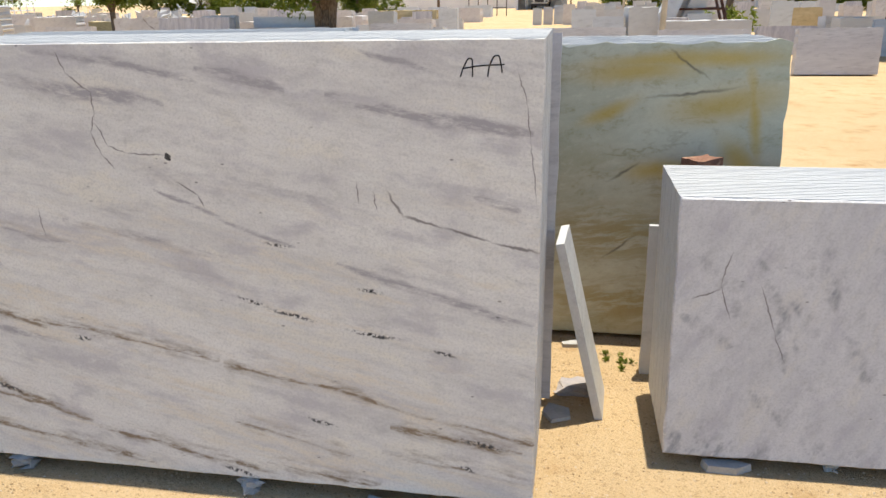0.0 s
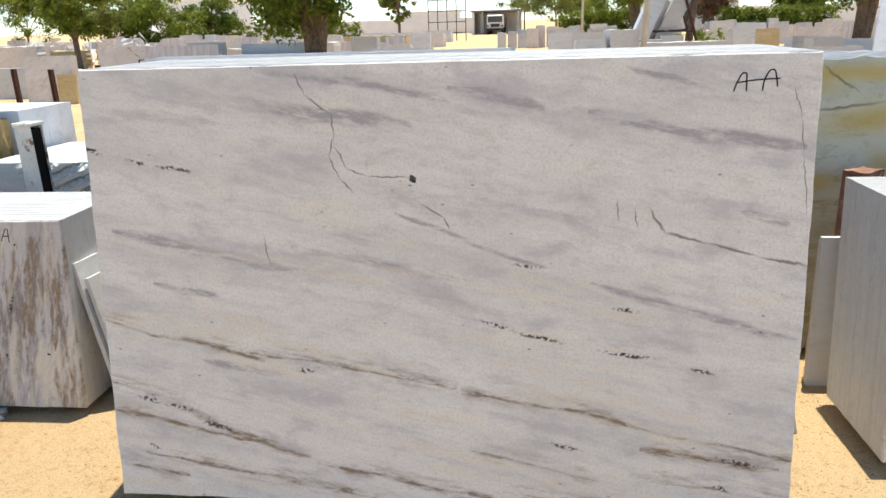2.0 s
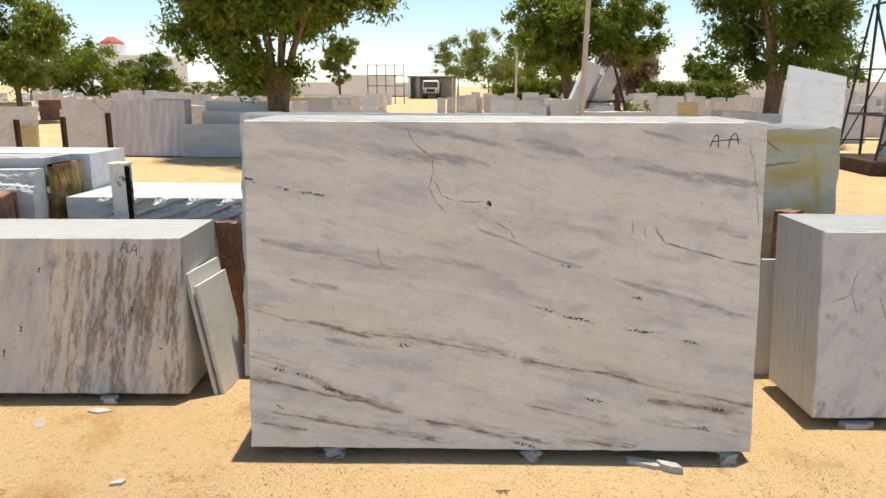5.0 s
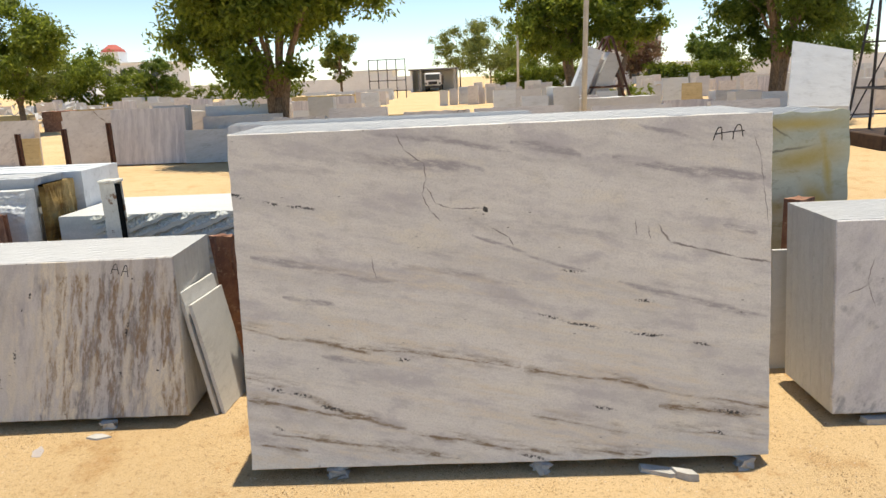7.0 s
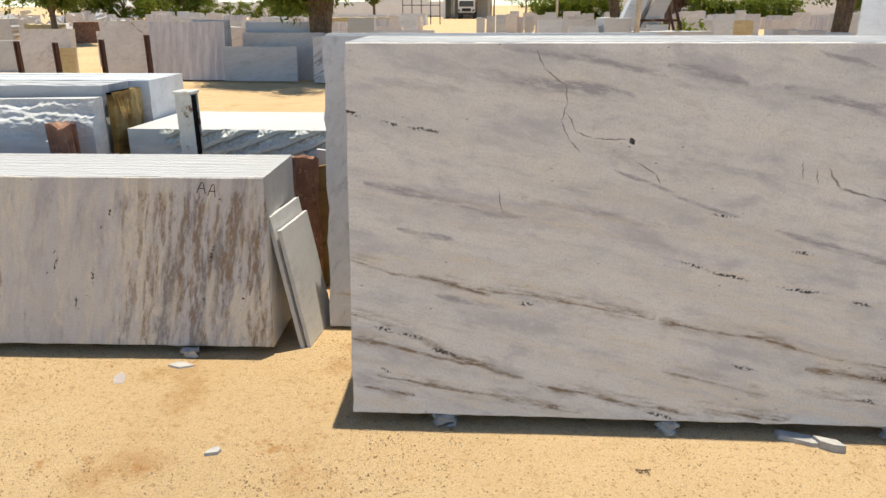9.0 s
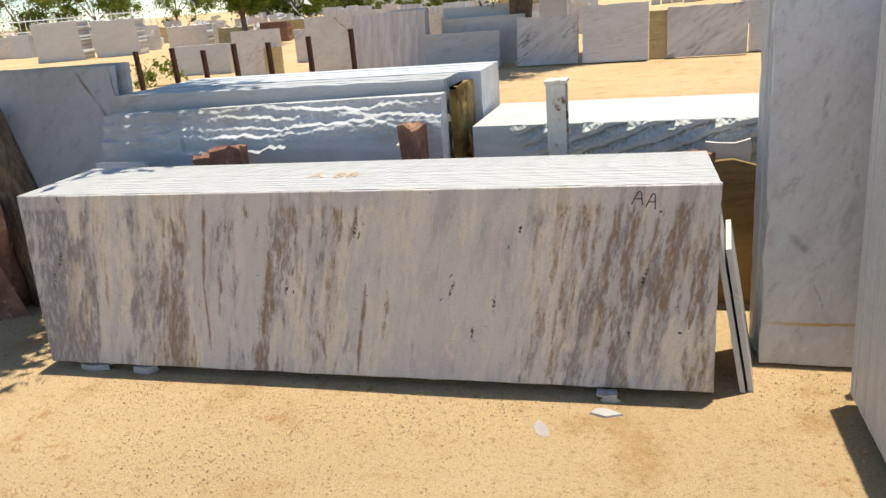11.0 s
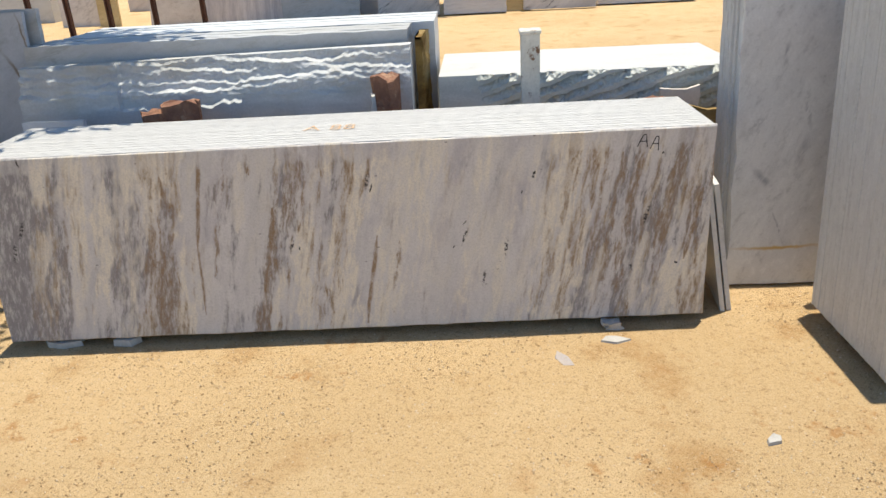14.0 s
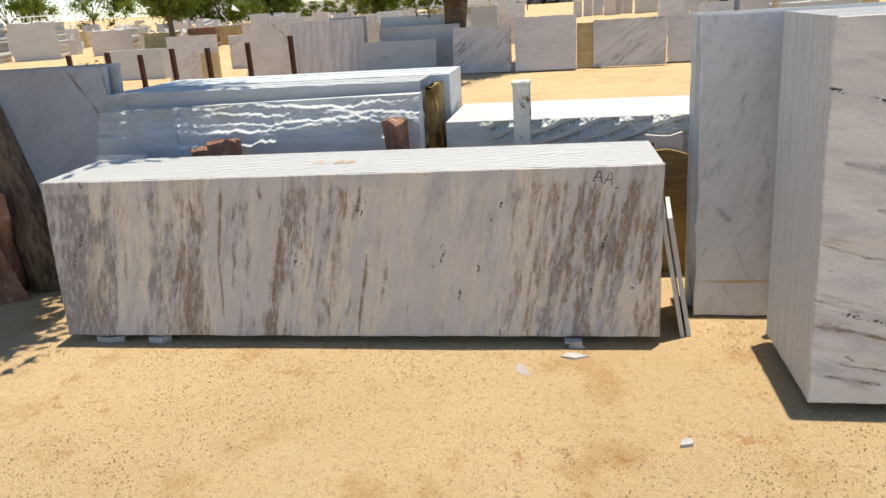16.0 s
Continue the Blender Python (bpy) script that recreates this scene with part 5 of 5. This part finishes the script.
# ---- truck and shed ----
truck = new("truck")
truck.matrix_world = pose(-7.6, 100, 0)
part("cab", box_data(-1.1, 1.1, 0, 1.9, 0.75, 2.5, 0.15), M_CAB, truck)
part("windscreen", box_data(-0.95, 0.95, -0.03, 0.02, 1.55, 2.3, 0.02), M_GLASS, truck, "dark windscreen")
part("grille", box_data(-0.6, 0.6, -0.04, 0.02, 0.95, 1.35, 0.02), M_STEEL, truck)
part("bumper", box_data(-1.15, 1.15, -0.12, 0.05, 0.5, 0.75, 0.03), M_STEEL, truck)
part("load_bed", box_data(-1.15, 1.15, 2.0, 7.0, 0.9, 2.2, 0.05), M_IRON, truck)
for x in (-0.95, 0.95):
    part("headlight", box_data(x - 0.14, x + 0.14, -0.06, 0.0, 0.95, 1.2, 0.03), M_GLASS, truck)
    for y in (0.9, 5.6):
        part("wheel", mesh_from("wheel", *tube_data([(x - 0.15, y, 0.5), (x + 0.15, y, 0.5)], [0.5, 0.5], 20)), M_TYRE, truck)
tagged(truck, "white truck parked under an open shed", "truck")
shed = new("shed")
shed.matrix_world = pose(-10.5, 103, 0)
part("roof", box_data(-0.5, 6.2, -2, 9, 2.9, 3.1, 0.03), M_SHEET, shed)
part("back_wall", box_data(0, 6.0, 8.6, 8.9, 0, 2.9), M_WALL, shed)
part("side_wall", box_data(-0.3, 0.0, -1.5, 8.5, 0, 2.9), M_WALL, shed)
for x in (1.0, 5.7):
    part("pillar", box_data(x, x + 0.25, -1.5, -1.2, 0, 2.9), M_CONCRETE, shed)
tagged(shed, "low open shed with a grey sheet roof", "shed")


# ---- buildings ----
def building(place, w, d, storeys, windows, label, tower=None, rail=False):
    ob = new("building")
    ob.matrix_world = place
    h = storeys * 3.3
    part("wall", box_data(0, w, 0, d, 0, h), M_WALL, ob)
    part("roof", box_data(-0.3, w + 0.3, -0.3, d + 0.3, h, h + 0.3, 0.04), M_WALL, ob)
    for s in range(storeys):
        for i in range(windows):
            x = (i + 0.5) * w / windows
            win = part("window", box_data(x - 0.6, x + 0.6, -0.05, 0.0, s * 3.3 + 0.9, s * 3.3 + 2.3), M_GLASS, ob)
            part("sill", box_data(x - 0.7, x + 0.7, -0.16, -0.052, s * 3.3 + 0.78, s * 3.3 + 0.89, 0.01), M_WALL, win)
    if tower:
        x0, x1, th, red = tower
        part("tower", box_data(x0, x1, 0.4, 0.4 + x1 - x0, h + 0.31, th), M_WALL, ob)
        if red:
            c, r = (x0 + x1) / 2, (x1 - x0) * 0.62
            y = 0.4 + (x1 - x0) / 2
            part("tower_roof", mesh_from("tower_roof", *tube_data([(c, y, th), (c, y, th + 0.4), (c, y, th + 1.3)], [r, r * 0.9, r * 0.3], 8)), M_TILE, ob, "red tiled tower roof")
        else:
            for k in range(3):
                part("tower_window", box_data((x0 + x1) / 2 - 0.5, (x0 + x1) / 2 + 0.5, 0.35, 0.398, h + 2.0 + 2.6 * k, h + 3.4 + 2.6 * k), M_GLASS, ob)
    if rail:
        for k in range(int(w / 0.5) + 1):
            bar("baluster", (k * 0.5, -0.2, h + 0.3), (k * 0.5, -0.2, h + 1.2), 0.04, M_STEEL, ob)
        bar("handrail", (0, -0.2, h + 1.2), (w, -0.2, h + 1.2), 0.06, M_STEEL, ob)
    tagged(ob, label, "building")


building(pose(-77, 128, 0), 20, 12, 2, 7, "whitewashed two-storey building with a red-roofed tower", (8.8, 12.2, 8.8, True))
building(pose(14.6, 92, 0), 6.5, 9, 2, 3, "pale house with a roof terrace railing and white tower", (1.0, 3.4, 15.5, False), True)
building(pose(-26, 125, 0), 10, 8, 1, 4, "low pale house with an orange dome tank", None)
tagged(part("boundary_wall", box_data(-70, -10.9, 118, 118.4, 0, 2.3), M_WALL), "long whitewashed boundary wall", "wall", kind="structure")
tagged(part("boundary_wall", box_data(4, 90, 112, 112.4, 0, 2.6), M_WALL), "long whitewashed boundary wall", "wall", kind="structure")

# ---- fence and rubble on the far side ----
fence = new("fence")
fence.matrix_world = pose(-46, 37, 0, 0, 0, 14)
part("plinth", box_data(0, 13, 0, 0.3, 0, 1.3, 0.03), M_PINK, fence)
for i in range(33):
    bar("picket", (0.2 + i * 0.4, 0.15, 1.3), (0.2 + i * 0.4, 0.15, 2.35), 0.03, M_WALL, fence)
bar("rail", (0, 0.15, 1.5), (13, 0.15, 1.5), 0.03, M_WALL, fence)
bar("rail", (0, 0.15, 2.15), (13, 0.15, 2.15), 0.03, M_WALL, fence)
tagged(fence, "pale iron picket fence on a stone plinth", "fence")
bits = []
for k in range(160):
    c = Vector((-28 + rnd.gauss(0, 3), 41 + rnd.gauss(0, 1.2), max(0.1, rnd.gauss(0.6, 0.35))))
    r = rnd.uniform(0.15, 0.45)
    vs = [c + Vector((rnd.uniform(-1, 1), rnd.uniform(-1, 1), rnd.uniform(-1, 1))).normalized() * r for _ in range(4)]
    bits.append((vs, [(0, 1, 2), (0, 3, 1), (1, 3, 2), (0, 2, 3)]))
tagged(part("rubble_heap", mesh_from("rubble", *join_data(bits)), M_WHITE), "heap of white marble rubble by the fence", "rubble", kind="stuff")

# ---- trees ----
tree((-6.45, 17.7, 0), 6.2, 0.15, 1.5, 2.45, 1.75, 100000, 0.072, M_LEAF, 21, "leafy green tree with a forked trunk in the yard", 2, (0.05, 0), 4.4, (0.0, 0))
tree((8.25, 23.4, 0), 6.5, 0.17, 1.9, 2.45, 2.2, 80000, 0.072, M_LEAF_D, 22, "dense green tree behind the slab rack", 2, (0.1, 0), 4.6, (0, 0))
tree((4.1, 42, 0), 7.5, 0.2, 2.4, 2.7, 2.3, 36000, 0.12, M_LEAF, 23, "green tree beside the A-frame rack", 2, (-0.3, 0), 5.2, (-1.0, 0))
tree((6.4, 40, 0), 7.5, 0.18, 2.6, 2.2, 2.9, 28000, 0.12, M_LEAF, 24, "green tree behind the A-frame rack", 1, (0.2, 0), 4.6)
tree((-23.0, 33, 0), 6.0, 0.14, 1.4, 2.4, 1.8, 34000, 0.10, M_LEAF, 25, "light green tree at the yard's edge", 1, (0, 0), 4.2)
for k, (x, y, h, s, z, n, mat, words) in enumerate((
        (-40.0, 72, 5.8, 4.4, 0.6, 7000, M_LEAF, "broad green tree before the white building"), (-35.5, 76, 5.0, 2.6, 0.5, 3500, M_LEAF_D, "dark green tree beyond the yard"),
        (-44.0, 70, 6.5, 3.2, 0.8, 5000, M_LEAF_Y, "light green tree beyond the yard"), (-27.0, 84, 4.2, 2.8, 0.5, 3000, M_LEAF_Y, "olive bush beyond the yard"),
        (-13.8, 66, 6.2, 1.6, 1.9, 3500, M_LEAF_Y, "slim young tree by the lane"), (0.5, 112, 10.0, 5.5, 1.5, 7000, M_LEAF_Y, "broad olive thorn tree by the shed"),
        (-4.5, 126, 9.5, 4.5, 2.0, 5000, M_LEAF_Y, "olive thorn tree in the distance"), (6.5, 88, 8.5, 4.5, 1.0, 5000, M_LEAF, "green tree behind the hedge"), (13.4, 72, 5.6, 2.6, 1.6, 4000, M_LEAF_R, "tree with reddish blossom"),
        (22.0, 74, 6.2, 3.0, 1.2, 4500, M_LEAF_D, "round dark green tree beyond the hedge"), (36.0, 80, 6.5, 4.2, 0.6, 5000, M_LEAF_D, "green tree in the distance"),
        (47.0, 72, 8.5, 5.5, 0.8, 7000, M_LEAF_Y, "broad olive tree behind the rack"), (37.0, 56, 7.5, 4.0, 0.8, 5000, M_LEAF_Y, "olive tree behind the rack"),
        (-20.0, 62, 3.8, 1.8, 1.0, 2200, M_LEAF_D, "small dark tree behind the blocks"), (-56, 74, 8.0, 5.0, 0.8, 5000, M_LEAF, "broad green tree by the fence"), (-48, 52, 6.5, 4.0, 1.0, 6000, M_LEAF, "broad green tree by the fence"), (-62, 58, 8, 5, 1.0, 5000, M_LEAF_D, "dark green tree by the fence"), (57, 66, 8.0, 5.0, 0.8, 5000, M_LEAF_D, "dark green tree at the yard's edge"))):
    tree((x, y, 0), h, 0.12, z + 0.8, s, z, int(n * 3.2), 0.15 if y > 60 else 0.12, mat, 40 + k, words, 1, (0, 0), h - z)


def hedge(x0, x1, y, h, seed, words):
    r = random.Random(seed)
    cl = [(x0 + (x1 - x0) * i / 60 + r.uniform(-0.3, 0.3), y + r.uniform(-0.5, 0.5), r.uniform(0.3, h - 0.3), r.uniform(0.35, 0.6)) for i in range(61) for _ in range(3)]
    tagged(part("hedge", mesh_from("hedge", *leaves_data(cl, 13000, 0.13, seed)), M_LEAF), words, "hedge", kind="stuff")


hedge(0.5, 8.8, 74, 2.6, 61, "long clipped olive-green hedge beyond the yard")
hedge(14.5, 24.0, 70, 2.4, 62, "long clipped green hedge beyond the yard")
hedge(-46, -24, 92, 2.4, 63, "low green scrub before the boundary wall")
sprig = [(rnd.gauss(4.9, 0.5), 30 + rnd.gauss(0, 0.3), rnd.uniform(0.1, 1.15), 0.25) for _ in range(20)]
tagged(part("shrub", mesh_from("shrub", *leaves_data(sprig, 500, 0.1, 71)), M_LEAF), "leafy green shrub among the slabs", "shrub")
sprig = [(-16.0 + rnd.gauss(0, 0.35), 16.6 + rnd.gauss(0, 0.2), rnd.uniform(0.1, 0.6), 0.2) for _ in range(12)]
tagged(part("shrub", mesh_from("shrub", *leaves_data(sprig, 700, 0.06, 72)), M_LEAF), "small green shrub beside an iron post", "shrub")

# ---- scraps on the ground ----
def shard(x, y, w, d, t, turn, mat, label, tilt=0, z=0.0, seed=1):
    r = random.Random(seed)
    n = 5
    pts = [(math.cos(2 * math.pi * i / n) * w / 2 * r.uniform(0.45, 1.15), math.sin(2 * math.pi * i / n) * d / 2 * r.uniform(0.45, 1.15)) for i in range(n)]
    verts = [(a, b, 0) for a, b in pts] + [(a * 0.94, b * 0.94, t) for a, b in pts]
    faces = [tuple(range(n))[::-1], tuple(range(n, 2 * n))] + [(i, (i + 1) % n, n + (i + 1) % n, n + i) for i in range(n)]
    ob = part("marble_shard", mesh_from("shard", verts, faces) if t < 0.04 else stone_data(w * 0.45, d * 0.5, t, seed, 0.25, 2), mat)
    ob.matrix_world = pose(x, y, z, tilt, 0, turn)
    tagged(ob, label, "shard", "marble shards")


SHARDS = [(-1.99, 2.12, 0.16, 0.14, 0.045, 20), (-1.03, 2.14, 0.14, 0.12, 0.045, 50), (-0.48, 2.10, 0.26, 0.10, 0.02, -14), (-0.39, 2.05, 0.20, 0.07, 0.035, -30), (-0.10, 2.15, 0.14, 0.12, 0.045, 12),
          (-3.37, 2.64, 0.16, 0.10, 0.04, 4), (-3.38, 2.53, 0.17, 0.08, 0.012, -6), (-6.03, 2.57, 0.32, 0.10, 0.03, -4), (-6.0, 2.62, 0.22, 0.1, 0.042, 8), (-5.70, 2.58, 0.16, 0.10, 0.035, 10),
          (0.72, 2.55, 0.22, 0.10, 0.03, 8), (0.06, 2.84, 0.2, 0.16, 0.015, -30), (0.13, 3.05, 0.3, 0.18, 0.04, 10), (0.10, 3.5, 0.2, 0.08, 0.02, 10), (-2.91, 1.81, 0.11, 0.05, 0.015, 25), (1.1, 2.62, 0.1, 0.06, 0.04, 0)]
for k, (x, y, w, d, t, a) in enumerate(SHARDS):
    shard(x, y, w, d, t, a, M_SHARD if k != 12 else M_SCRAP, "broken white marble shard lying on the sand", seed=k)
shard(-3.62, 2.38, 0.13, 0.16, 0.003, 30, M_SCRAP, "grey-blue scrap trodden into the sand", seed=31)
twig = [tube_data([(-1.21, 1.83, 0.006), (-1.18, 1.82, 0.012), (-1.15, 1.835, 0.006)], [0.003, 0.003, 0.002], 5), tube_data([(-1.2, 1.81, 0.006), (-1.17, 1.825, 0.014), (-1.16, 1.80, 0.006)], [0.002, 0.003, 0.002], 5)]
tagged(part("twig", mesh_from("twig", *join_data(twig)), M_TWIG), "small dry twig lying on the sand", "twig")
weed = [(0.35 + rnd.gauss(0, 0.06), 3.36 + rnd.gauss(0, 0.04), 0.012, 0.022) for _ in range(9)]
tagged(part("weed", mesh_from("weed", *leaves_data(weed, 130, 0.013, 73)), M_LEAF), "small green weed growing between the stacks", "weed", kind="stuff")

# loose grit on the sand near the stacks
rs = np.random.RandomState(9)
N = 52000
gx, gy = rs.uniform(-7.5, 2.0, N), rs.uniform(0.2, 4.2, N)
gs = rs.uniform(0.0018, 0.0058, N)
grit_v, grit_f = [], []
for i in range(N):
    s, w = gs[i], rs.uniform(0, 6.28)
    k = len(grit_v)
    for a in range(4):
        grit_v.append((gx[i] + math.cos(w + a * 1.57) * s, gy[i] + math.sin(w + a * 1.57) * s * 0.75, 0.0 + 0.2 * s))
    grit_v.append((gx[i], gy[i], s * 1.1))
    grit_f += [(k, k + 1, k + 4), (k + 1, k + 2, k + 4), (k + 2, k + 3, k + 4), (k + 3, k, k + 4)]
tagged(part("grit", mesh_from("grit", grit_v, grit_f), M_PEBBLE), "small loose stones on the sand", "grit", kind="stuff")
